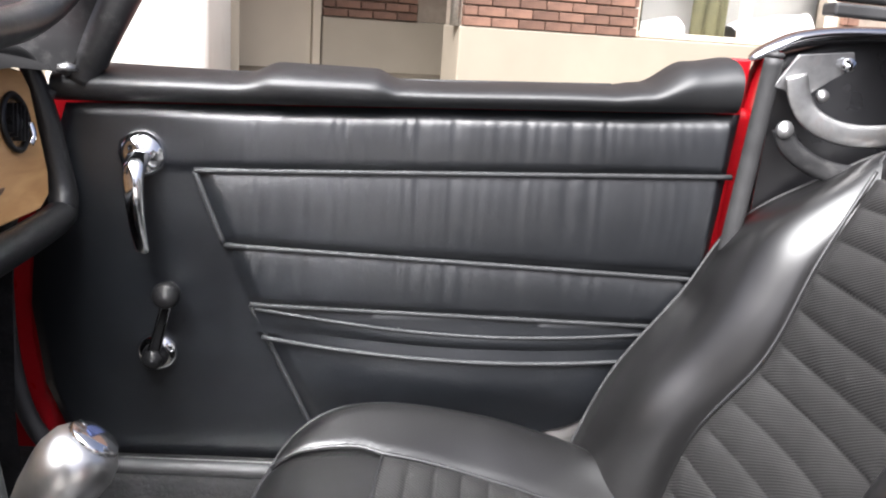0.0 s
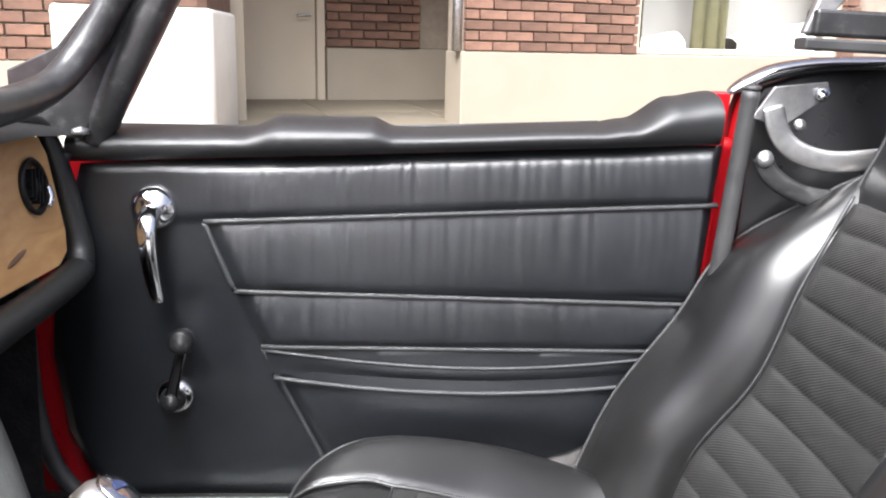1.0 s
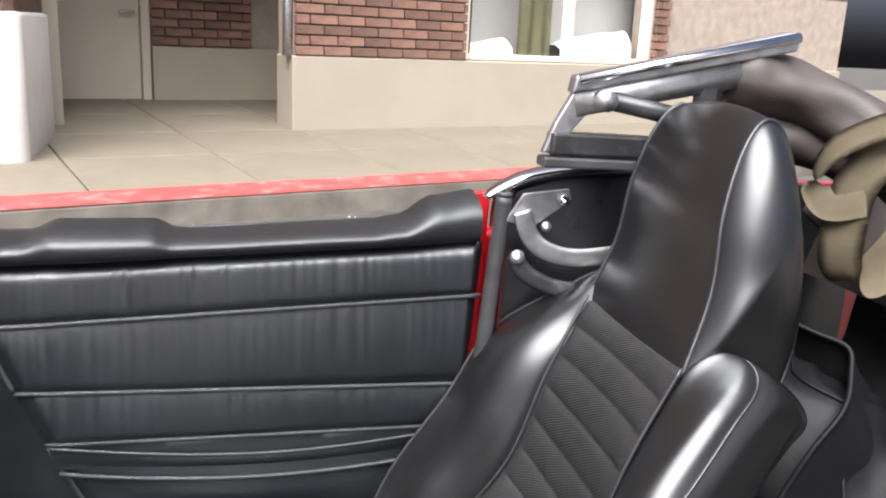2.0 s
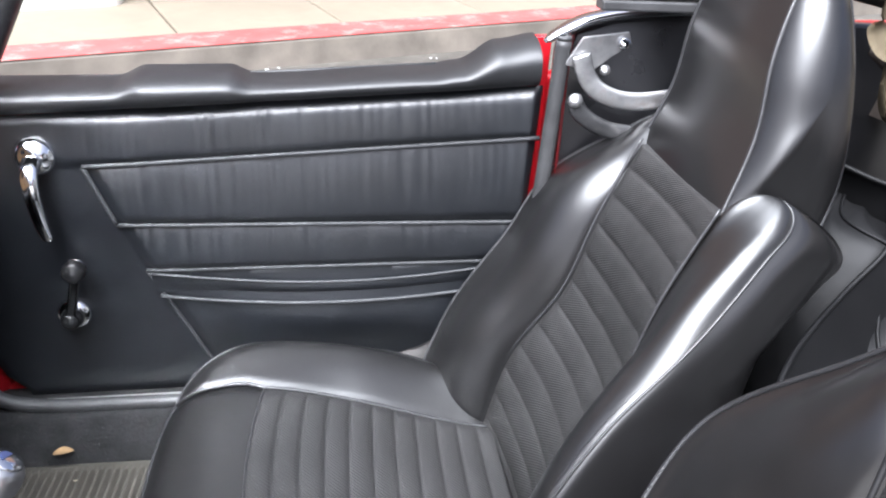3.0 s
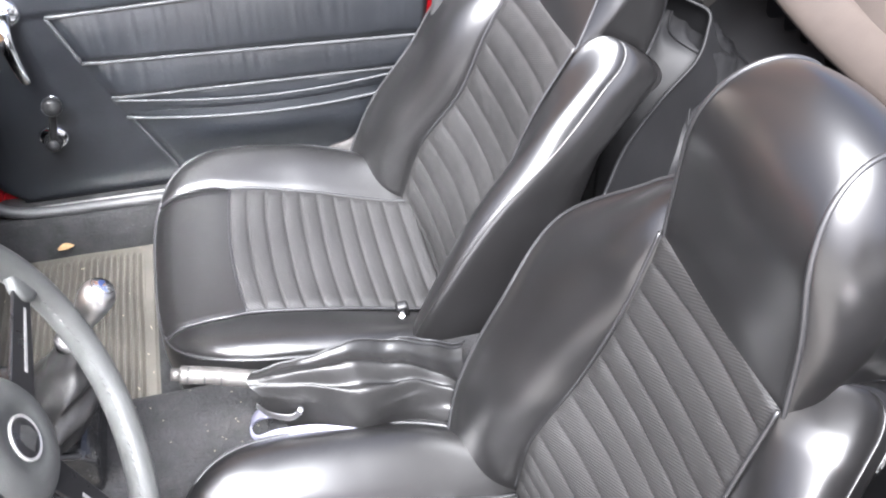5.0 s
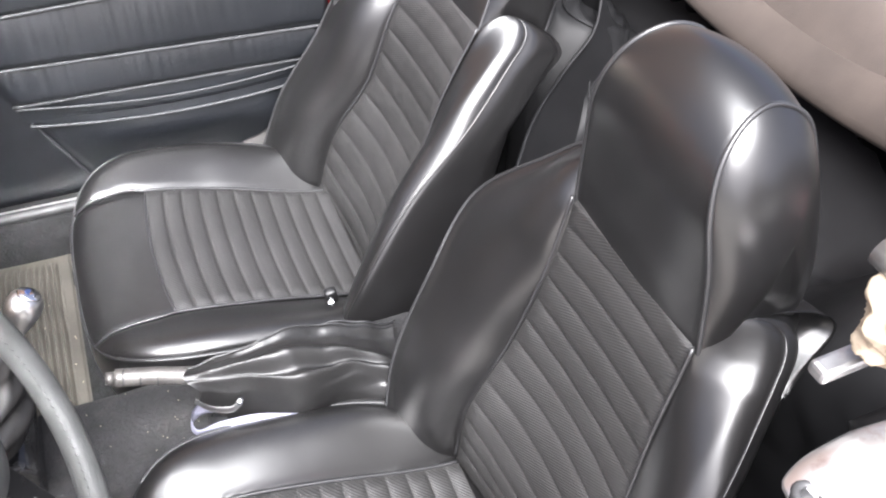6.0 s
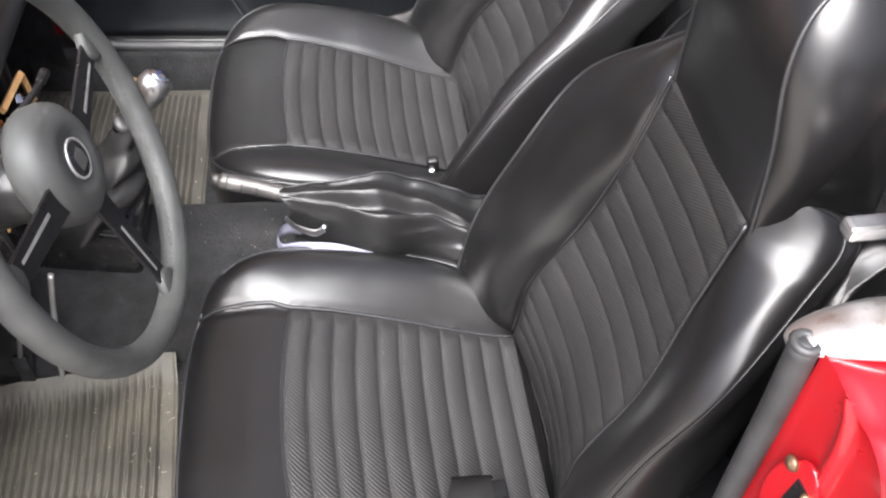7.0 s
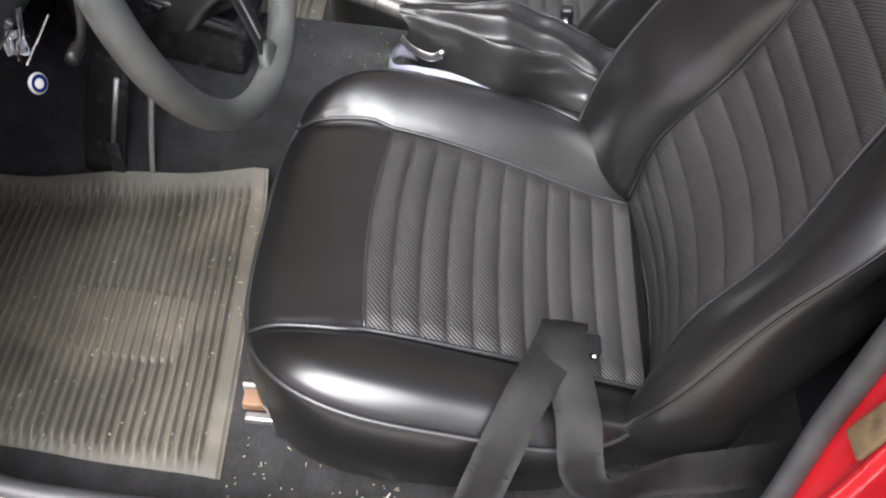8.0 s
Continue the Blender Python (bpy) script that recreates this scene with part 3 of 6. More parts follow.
def panel_relief(x, z):
    """How far the padded trim stands proud, with its gathers."""
    d = 0.0
    g = 0.0
    wav = 0.55 - 1.5 * abs(noise.noise((x * 70 + 0.6 * noise.noise((x * 6, z * 7, 2)), z * 1.3, 4.2))) + 0.35 * noise.noise((x * 85, z * 4.0, 1.7))
    side = ramp_value(x, [(-0.25, 1.0), (0.0, 0.85), (0.2, 0.5), (0.4, 0.35)])
    if x > slant_x(z) - 0.06 or z > row1(x):
        lines = [panel_top(x), row1(x), row2(x), row3(x)]
        for hi, lo in zip(lines, lines[1:]):
            if lo <= z <= hi and x > slant_x(z) - (0.06 if hi == lines[0] else 0):
                t = (z - lo) / (hi - lo)
                left = min(1.0, max(0.0, (x - (slant_x(min(z, 0.656)) - (0.06 if hi == lines[0] else 0))) / (0.12 if hi == lines[0] else 0.02)))
                d = (0.006 * math.sin(math.pi * t) ** 0.5 + 0.0085 * (1 - t) * min(1.0, t / 0.12)) * left
                g = (0.0032 if hi == lines[0] else 0.0022) * wav * side * left * (0.15 + 0.85 * min(1, t * 1.25) ** 1.4)
        if z < row3(x):
            t = (row3(x) - z)
            d = 0.004 + 0.02 * math.sin(math.pi * min(1, max(0, (x + 0.19) / 0.62))) * math.exp(-((t - 0.085) / 0.06) ** 2)
            d *= min(1.0, max(0.0, (x - slant_x(z)) / 0.02))
    return d + g


def build_passenger_door():
    door = thing("passenger_door", "closed car door with black padded vinyl trim and red painted edges", "door")
    Y = 0.632
    # painted shell and skin
    shell = [(-0.453, 0.60), (-0.466, 0.45), (-0.449, 0.34), (-0.415, 0.30), (0.36, 0.30), (0.395, 0.34), (0.418, 0.60), (0.428, 0.828), (0.402, 0.828), (0.402, 0.77), (-0.40, 0.735), (-0.408, 0.755), (-0.42, 0.752)]
    m = basis((1, 0, 0), (0, 0, 1), (0, -1, 0), (0, 0.677, 0))
    part("door_shell", prism(shell, m, 0.012, 0.003), RED, door, "glossy red painted door edge", smooth=False)
    part("door_skin", block(-0.43, 0.46, 0.70, 0.735, 0.2, 0.765, 0.016, 3), RED, door, "red painted outer door skin")
    # trim panel with gathers
    NX, NZ = 260, 90
    def surf(u, v):
        z0 = 0.262
        x1 = 0.412
        # height runs from the bottom to the sloping top edge
        xr = lerp(-0.438, x1, u)
        zt = panel_top(xr)
        z = lerp(z0, zt, v)
        xl = panel_left(z)
        xe = ramp_lin(z, [(0.275, 0.36), (0.40, 0.385), (0.76, 0.412)])
        x = lerp(xl, xe, u)
        edge = min(1.0, min(u, 1 - u) * 60, min(v, 1 - v) * 40)
        return (x, Y - panel_relief(x, z) * edge + 0.006 * (1 - edge), z)
    bm = grid(NX, NZ, surf)
    bmesh.ops.reverse_faces(bm, faces=bm.faces)
    part("trim_panel", bm, DOOR_VINYL, door, "black gathered vinyl trim panel")
    # piping rows
    def line(fn, x0, x1, n=40):
        return [(x, Y - 0.0045 - 0.3 * panel_relief(x, fn(x) - 0.012), fn(x)) for x in [lerp(x0, x1, i / n) for i in range(n + 1)]]
    part("piping", tube(line(row1, -0.244, 0.409), 0.0036, 8), DOOR_PIPING, door)
    part("piping", tube(line(row2, -0.209, 0.398), 0.0036, 8), DOOR_PIPING, door)
    part("piping", tube(line(row3, -0.178, 0.39), 0.0036, 8), DOOR_PIPING, door)
    part("piping", tube([(slant_x(z), Y - 0.004, z) for z in [lerp(0.655, 0.566, i / 10) for i in range(11)]], 0.0036, 8), DOOR_PIPING, door)
    part("piping", tube([(slant_x(z), Y - 0.003, z) for z in [lerp(0.487, 0.30, i / 14) for i in range(15)]], 0.0034, 8), DOOR_PIPING, door)
    # map pocket: sagging lip and lower welt
    def lip(u, v):
        x = lerp(-0.172, 0.385, u)
        sag = 0.018 * math.sin(math.pi * u)
        z = row3(x) - 0.006 - sag - 0.03 * v
        out = 0.006 + 0.014 * math.sin(math.pi * u) * (0.4 + 0.6 * math.sin(math.pi * min(1, v + 0.25)))
        return (x, Y - out, z)
    part("pocket_lip", grid(60, 8, lip), DOOR_VINYL, door)
    part("piping", tube([Vector(lip(i / 40, 0)) + Vector((0, -0.001, 0.001)) for i in range(41)], 0.0026, 6), DOOR_PIPING, door)
    part("piping", tube([(x, Y - 0.012 - 0.012 * math.sin(math.pi * (x + 0.163) / 0.55), 0.447 - 0.018 * math.sin(math.pi * (x + 0.163) / 0.55) ** 0.8 if x > -0.163 and x < 0.386 else 0.447)
                         for x in [lerp(-0.162, 0.385, i / 40) for i in range(41)]], 0.0032, 6), DOOR_PIPING, door)
    # padded top roll
    def cap(u, v):
        x = lerp(-0.402, 0.404, u)
        top = ramp_value(x, [(-0.19, 0.772), (-0.15, 0.786), (-0.035, 0.786), (-0.005, 0.775), (0.25, 0.784), (0.29, 0.79), (0.35, 0.82), (0.404, 0.828)])
        bot = panel_top(x) + 0.001
        wide = ramp_value(x, [(-0.17, 0.0), (-0.14, 0.007), (-0.04, 0.007), (0.0, 0.0), (0.3, 0.0), (0.404, -0.006)])
        y = Y + 0.012 - (0.034 + wide) * max(0, math.sin(v * math.pi)) ** 0.55
        z = bot + (top - bot) * (0.5 - 0.5 * math.cos(v * math.pi)) 
        if v > 0.5:
            y = Y + 0.012 - (0.034 + wide) * (math.sin(v * math.pi) ** 0.8) + 0.045 * ((v - 0.5) * 2) ** 2
        return (x, y, z)
    bm = grid(120, 24, cap)
    bmesh.ops.reverse_faces(bm, faces=bm.faces)
    part("top_roll", bm, ROLL_VINYL, door, "smooth padded black vinyl door capping with a grip bulge")
    part("weather_strip", tube([(-0.41, 0.682, 0.766), (0.0, 0.684, 0.772), (0.26, 0.684, 0.783)], 0.004, 6), SEAL, door)
    # door handle: domed rose and hanging lever
    hm = basis((1, 0, 0), (0, 0, 1), (0, -1, 0), (-0.305, Y, 0.672))
    handle = part("door_handle", lathe([(0.0, 0.0), (0.029, 0.0), (0.029, 0.004), (0.026, 0.010), (0.018, 0.017), (0.008, 0.020), (0.0, 0.021)], 28, hm), CHROME, door, "chromed door lever")
    lv = smooth_line([(-0.304, Y - 0.018, 0.672), (-0.304, Y - 0.04, 0.66), (-0.303, Y - 0.047, 0.635), (-0.300, Y - 0.045, 0.595), (-0.296, Y - 0.040, 0.560)], 8)
    n = len(lv)
    part("lever", tube(lv, [lerp(0.0145, 0.0085, min(1, i / n)) if i < n - 1 else 0.007 for i in range(n)], 10, flat=0.6, up=(0, 1, 0)), CHROME, handle)
    # window winder
    wm = basis((1, 0, 0), (0, 0, 1), (0, -1, 0), (-0.295, Y, 0.4155)) @ pose(0, 0, 0, 0, 0, -14)
    winder = part("window_winder", lathe([(0.0, 0.0), (0.026, 0.0), (0.026, 0.003), (0.0225, 0.0095), (0.0155, 0.0125), (0.0, 0.0125)], 28, wm), CHROME, door, "chromed window winder with a black knob")
    part("rose_cap", lathe([(0.0, 0.012), (0.0165, 0.012), (0.0165, 0.0165), (0.012, 0.026), (0.0, 0.028)], 24, wm), PLASTIC, winder, "black winder boss")
    tilt = wm @ pose(0, 0, 0.026, -6, 0, 0)
    for a in (-1, 1):
        part("arm", prism([(a * 0.0042, 0.0), (a * 0.0082, 0.0), (a * 0.0062, 0.088), (a * 0.0032, 0.088)], tilt, 0.006, 0.0012), CHROME, winder, smooth=False)
    part("arm_slot", prism([(-0.0042, 0.0), (0.0042, 0.0), (0.0032, 0.086), (-0.0032, 0.086)], tilt, 0.003), PLASTIC, winder, "black slot of the crank", smooth=False)
    part("arm_foot", lathe([(0.0, 0.0), (0.0125, 0.0), (0.0125, 0.006), (0.010, 0.009), (0.0, 0.0095)], 22, tilt), PLASTIC, winder)
    knob = part("knob", lathe([(0.0, 0.0), (0.011, 0.0), (0.0155, 0.005), (0.0168, 0.014), (0.0155, 0.023), (0.012, 0.026), (0.0, 0.0265)], 24, tilt @ pose(0, 0.092, 0.006)), PLASTIC, winder, "black plastic winder knob")
    part("knob_collar", lathe([(0.0, 0.0), (0.0135, 0.0), (0.0145, 0.003), (0.0125, 0.006), (0.0, 0.006)], 22, tilt @ pose(0, 0.092, 0.002)), CHROME, winder)
    # the trim leans outwards towards its foot
    for ob in list(door.children):
        if ob.name.split(".")[0] not in ("door_shell", "door_skin"):
            for q in [ob] + list(ob.children):
                for v in q.data.vertices:
                    v.co.y += 0.018 * (1 - ramp_value(v.co.z, [(0.28, 0.0), (0.62, 1.0)]))


build_passenger_door()


# ---- seats ----
def squircle(a, b, k=3.4):
    """Maps the square [-1, 1] onto a rounded square."""
    m = max(abs(a), abs(b))
    if m < 1e-6:
        return 0.0, 0.0
    r = (abs(a / m) ** k + abs(b / m) ** k) ** (-1 / k)
    return a * r, b * r


SEAT_THREAD = material("seat_thread", (0.06, 0.06, 0.062), 0.6, vary=0.2, scale=40)


def build_seat(name, at, dome, back, label, group):
    seat = thing(name, label, "seat", group, at=at)
    A = Vector(at)
    X0, X1, HW = -0.142, 0.345, 0.262

    def top(x, y):
        z = spline_value(x, [(-0.14, 0.357), (-0.05, 0.372), (0.0, 0.37), (0.12, 0.345), (0.31, 0.29), (0.36, 0.285)])
        b = max(0.0, (abs(y) - 0.15) / 0.11)
        z += 0.029 * math.sin(min(1.0, b) * math.pi * dome) - 0.004 * (1 - min(1, (abs(y) / 0.15) ** 2))
        z += 0.026 * spline_value(x, [(-0.1, 0.0), (0.0, 0.03), (0.15, 0.45), (0.33, 1.0)]) * math.sin(min(1.0, b * 1.2) * math.pi / 2)
        return z

    def inner_edge(x):
        return ramp_value(x, [(-0.12, 0.156), (-0.03, 0.158), (0.0, 0.152), (0.31, 0.142)])

    def cushion(u, v):
        a, b = 2 * u - 1, 2 * v - 1
        m = max(abs(a), abs(b))
        p, q = squircle(a, b)
        if m > 0.93:
            t = (m - 0.93) / 0.07
            k = 1.0 + 0.012 * math.sin(math.pi * t) - 0.05 * max(0, t - 0.6)
            s = 1 / m
            p, q = squircle(a * s, b * s)
            x, y = lerp(X0, X1, 0.5 + 0.5 * p * k), HW * q * k
            rim = top(lerp(X0, X1, 0.5 + 0.485 * p), HW * 0.97 * q) - 0.016
            return A + Vector((x, y, lerp(rim, 0.225, t)))
        s = 1 / 0.93
        p, q = squircle(a * s, b * s)
        x, y = lerp(X0, X1, 0.5 + 0.5 * p), HW * q
        e = max(0.0, (m / 0.93 - 0.86) / 0.14)
        z = top(x, y) - 0.016 * e ** 2.2
        ie = inner_edge(x)
        z -= 0.005 * math.exp(-((abs(y) - ie) / 0.007) ** 2)
        z += 0.003 * noise.noise((x * 10, y * 10, A.y * 7)) * min(1.0, abs(y) / 0.15)
        return A + Vector((x, y, z))
    bm = grid(110, 96, cushion)
    bmesh.ops.reverse_faces(bm, faces=bm.faces)
    bmesh.ops.recalc_face_normals(bm, faces=bm.faces)
    part("cushion", bm, SEAT_VINYL, seat, "black vinyl seat cushion with side bolsters")

    pitch = 0.0305

    def flute(d):
        t = (d / pitch) % 1.0
        return 0.0058 * (math.sin(math.pi * t) ** 0.36) - 0.001

    def insert(u, v):
        x = lerp(-0.002, 0.325, u)
        w = inner_edge(x) - 0.002
        q = 2 * v - 1
        bow = -0.012 * (1 - q * q) * (1 - u)
        y = q * w
        e = min(1.0, (1 - abs(q)) * 9)
        return A + Vector((x + bow, y, top(x, y) - 0.001 + flute(x + 0.002) * e + 0.002))
    bm = grid(150, 40, insert)
    bmesh.ops.recalc_face_normals(bm, faces=bm.faces)
    part("cushion_insert", bm, WEAVE, seat, "fluted dark grey basket-weave cushion centre")
    # cushion piping: inner lines, front seam, outer edge
    for s in (1, -1):
        pts = []
        for i in range(41):
            x = lerp(-0.128, 0.325, i / 40)
            y = s * (inner_edge(x) + 0.001)
            drop = 0.02 * max(0, (-0.09 - x) / 0.04) ** 2
            pts.append(A + Vector((x, y, top(x, y) + 0.001 - drop)))
        part("piping", tube(pts, 0.0027, 8), PIPING, seat)
    pts = [A + Vector((-0.002 - 0.012 * (1 - q * q), q * 0.15, top(-0.01, q * 0.15) + 0.001)) for q in [i / 15 - 1 for i in range(31)]]
    part("front_seam", tube(pts, 0.0018, 6), PIPING, seat)
    pts = []
    for i in range(97):
        ang = math.radians(-148 + 296 * i / 96) + math.pi
        p, q = math.cos(ang), math.sin(ang)
        m = max(abs(p), abs(q))
        p, q = squircle(p / m, q / m)
        x, y = lerp(X0, X1, 0.5 + 0.498 * p), HW * 0.998 * q
        pts.append(A + Vector((x, y, top(lerp(X0, X1, 0.5 + 0.485 * p), HW * 0.97 * q) - 0.017)))
    part("piping", tube(pts, 0.003, 8), PIPING, seat)

    # backrest in its own frame: y across, s up, n forward
    th = radians(back["recline"])
    piv = A + Vector((0.315 + back["shift"], 0, 0.275))
    up, fwd = Vector((math.sin(th), 0, math.cos(th))), Vector((-math.cos(th), 0, math.sin(th)))
    knots = (0.0, 0.12, 0.25, 0.37, 0.49)
    TOP = 0.485

    def place(y, s, n):
        return piv + Vector((0, y + back["lean"] * max(0.0, s) / 0.49, 0)) + up * s + fwd * n

    def along(key, s, side=0):
        """A measure of the back at a height, carried on straight past its ends; the two wings differ a little."""
        v = list(zip(knots, back[key][(side + 1) // 2] if side else back[key]))
        if s < 0.0:
            return v[0][1] + (v[1][1] - v[0][1]) * 0.6 * s / 0.12
        if s > 0.49:
            return v[-1][1] + (v[-1][1] - v[-2][1]) * (s - 0.49) / 0.12
        return spline_value(s, v)

    def seam_in(s):
        return along("inner", s), along("inner_n", s)

    def seam_out(s, side):
        return along("outer", s, side), along("outer_n", s, side)

    def dish(s, q):
        return along("inner_n", s) - lerp(0.021, 0.005, min(1.0, max(0.0, s / 0.42))) * (1 - q * q)

    def wing_section(s, side):
        """Closed outline of one side bolster: seam, padded face, piped edge, outer wall, back."""
        (yi, ni), (yo, no) = seam_in(s), seam_out(s, side)
        dy, dn = yo - yi, no - ni
        ln = math.hypot(dy, dn)
        ny, nn = -dn / ln, dy / ln
        pad = back["pad"] * (1.0 if side > 0 else 0.65) * spline_value(s, [(-0.05, 0.5), (0.1, 0.9), (0.3, 1.0), (0.42, 0.9), (0.5, 0.6)])
        lump = (0.0065 if side > 0 else 0.0035) * noise.noise((s * 10, side * 2.3, A.y * 5))
        face = [(yi + dy * f + ny * (pad * h + lump * (h > 0.3)), ni + dn * f + nn * (pad * h + lump * (h > 0.3)))
                for f, h in (back["far_pad"] if side > 0 else back["near_pad"])]
        back_n = min(ni, no) - 0.095
        k = back["taper"] * ramp_value(s, [(0.15, 0.0), (0.45, 1.0)])
        rest = [(yo + 0.006 - 0.006 * k, no - 0.02), (yo + 0.006 - 0.026 * k, lerp(no, back_n, 0.45)), (yo - 0.002 - 0.036 * k, lerp(no, back_n, 0.75)), (yo - 0.022 - 0.03 * k, back_n), (lerp(yi, yo, 0.35), back_n - 0.01), (yi - 0.012, back_n + 0.02), (yi - 0.012, ni - 0.02)]
        pts = face + rest
        f = 1.0
        if s > 0.49:
            f = max(0.0, 1 - ((s - 0.49) / 0.062) ** 2.1) ** 0.5
        elif s < 0.015:
            f = 1 - 0.28 * ((0.015 - s) / 0.065) ** 2
        cy, cn = yi + 0.42 * dy, ni - 0.035
        return [(cy + (y - cy) * f, cn + (n - cn) * f) for y, n in pts]

    def spread(s, y, side):
        """The bolster's end slopes down towards the seam."""
        k = ramp_value(s, [(0.30, 0.0), (0.50, 1.0)])
        if side < 0 and s > 0.47:
            s = 0.47 + (s - 0.47) * 0.75
        yi, yo = along("inner", s), along("outer", s, side)
        return s - (0.04 if side > 0 else 0.012) * k * (1 - min(1.0, max(0.0, (y - yi) / max(0.02, yo - yi))))

    for side in (1, -1):
        loops = []
        for i in range(84):
            s = lerp(-0.05, 0.5515, 1 - (1 - i / 83) ** 1.6)
            sec = smooth_line([(y, n, 0) for y, n in wing_section(s, side)], 4)
            loops.append([place(side * p.x, spread(s, p.x, side), p.y) for p in sec])
        bm = rings(loops)
        part("side_bolster", bm, SEAT_VINYL, seat, "padded black vinyl side bolster")

    # core behind the fluted centre
    def core(u, v):
        s = lerp(-0.05, 0.47, u)
        w, n = along("inner", s) + 0.012, along("inner_n", s)
        a = v * math.tau
        c, d = squircle(math.cos(a) / max(abs(math.cos(a)), abs(math.sin(a))), math.sin(a) / max(abs(math.cos(a)), abs(math.sin(a))), 5)
        return place(w * c, s, n - 0.068 + 0.04 * d)
    part("backrest", grid(40, 48, core, closed_v=True), SEAT_VINYL, seat, "black vinyl backrest shell")

    def back_insert(u, v):
        s = lerp(-0.02, TOP, u)
        q = 2 * v - 1
        w = along("inner", s) + 0.001
        e = min(1.0, (1 - abs(q)) * 8)
        t = ((TOP - s) / back["flute"]) % 1.0
        puff = (0.0056 * math.sin(math.pi * t) ** 0.4 - 0.0015 + 0.0008 * noise.noise((q * 5, s * 60, A.y))) * e
        curl = 0.012 * max(0.0, (u - 0.985) / 0.015)
        return place(q * w, s - 0.004 * (1 - q * q) * math.sin(s * 25 + A.y), dish(s, q) + puff - curl)
    bm = grid(210, 44, back_insert)
    bmesh.ops.recalc_face_normals(bm, faces=bm.faces)
    part("back_insert", bm, WEAVE, seat, "fluted dark grey basket-weave back centre")
    for side in (1, -1):
        pts = []
        for i in range(51):
            t = lerp(0.0, TOP, i / 50)
            y, n = seam_in(t)
            pts.append(place(side * (y + 0.002), t, n + 0.004))
        part("piping", tube(pts, 0.0022, 8), PIPING, seat)
        pts = []
        for i in range(71):
            t = lerp(-0.045, 0.551, 1 - (1 - i / 70) ** 1.5)
            y, n = wing_section(t, side)[7]
            pts.append(place(side * (y + 0.0008), spread(t, y, side), n + 0.0006))
        part("piping", tube(pts, [(0.0024 if side > 0 else 0.0016) * min(1.0, 0.2 + (70 - k) / 8) for k in range(71)], 8), PIPING if side > 0 else SEAT_VINYL, seat)
        thread = bmesh.new()
        for k in range(8, 60):
            for f in (0.2, 0.7):
                p = pts[k].lerp(pts[k + 1], f) + fwd * 0.0046 - Vector((0, side * 0.0055, 0))
                d = (pts[k + 1] - pts[k]) * 0.16
                w = Vector((0.0, 0.0004, 0.0))
                thread.faces.new([thread.verts.new(c) for c in (p - d - w, p + d - w, p + d + w, p - d + w)])
        bmesh.ops.solidify(thread, geom=thread.faces[:], thickness=0.0005)
        part("stitching", thread, SEAT_THREAD, seat)

    # headrest: a front and top panel between two piped, padded side panels, its foot tucked into the back
    head = back["head"]
    foot_n, foot_w = along("inner_n", 0.44), along("inner", 0.44)
    ctrl = [(foot_n - 0.03, 0.425, foot_w - 0.006), (foot_n - 0.012, 0.455, lerp(foot_w, head[0][2], 0.5))] + head[1 if head[0][1] < 0.48 else 0:] + [(head[-1][0] + 0.012, 0.43, head[-1][2])]
    prof = smooth_line(ctrl, 6)
    cn = sum(q[0] for q in head) / len(head)
    cs = sum(q[1] for q in head) / len(head)
    cw = sum(q[2] for q in head) / len(head)

    def ring(t, scale=1.0, out=0.0, bulge=0.0):
        r = []
        for q in prof:
            n, s = cn + (q.x - cn) * scale, cs + (q.y - cs) * scale
            low = ramp_value(s, [(0.44, 0.0), (0.53, 1.0)])
            n += bulge * low * (1 if q.x > cn else -1) * min(1.0, abs(q.x - cn) / 0.03)
            s += back["crown"] * (1 - t * t) * max(0, (q.y - 0.64) / 0.08)
            k = back["lean"] * back["head_lean"] * max(0.0, s - 0.49) / 0.49
            w = lerp(cw, q.z, scale)
            r.append(place(t * (w - k) - k + back["head_far"] * (0.5 + 0.5 * t) ** 2 + math.copysign(out * lerp(0.5, 1.0, ramp_value(s, [(0.47, 0.0), (0.58, 1.0)])), t), s, n))
        return r
    sides = ((0.03, 0.040), (0.3, 0.038), (0.55, 0.032), (0.75, 0.023), (0.88, 0.0135), (0.96, 0.006), (1.0, 0.0))
    loops = [ring(-1, k, o) for k, o in sides]
    loops += [ring(t / 10, 1.0, 0.0, 0.009 * (1 - (t / 10) ** 2)) for t in range(-9, 10)]
    loops += [ring(1, k, o) for k, o in reversed(sides)]
    part("headrest", rings(loops), SEAT_VINYL, seat, "black vinyl headrest with piped edges")
    for t in (-1, 1):
        part("piping", tube(ring(t, 1.004), 0.0026, 8), PIPING, seat)

    # base frame and recliner latch
    part("seat_frame", block(A.x - 0.1, A.x + 0.33, A.y - 0.21, A.y + 0.21, 0.195, 0.235, 0.01), BLACK_METAL, seat, "black steel seat frame", smooth=False)
    for s in (1, -1):
        part("runner", block(A.x - 0.14, A.x + 0.36, A.y + s * 0.181 - 0.006, A.y + s * 0.181 + 0.006, 0.185, 0.198, 0.003), DULL_METAL, seat, "steel seat runner", smooth=False)
    return seat


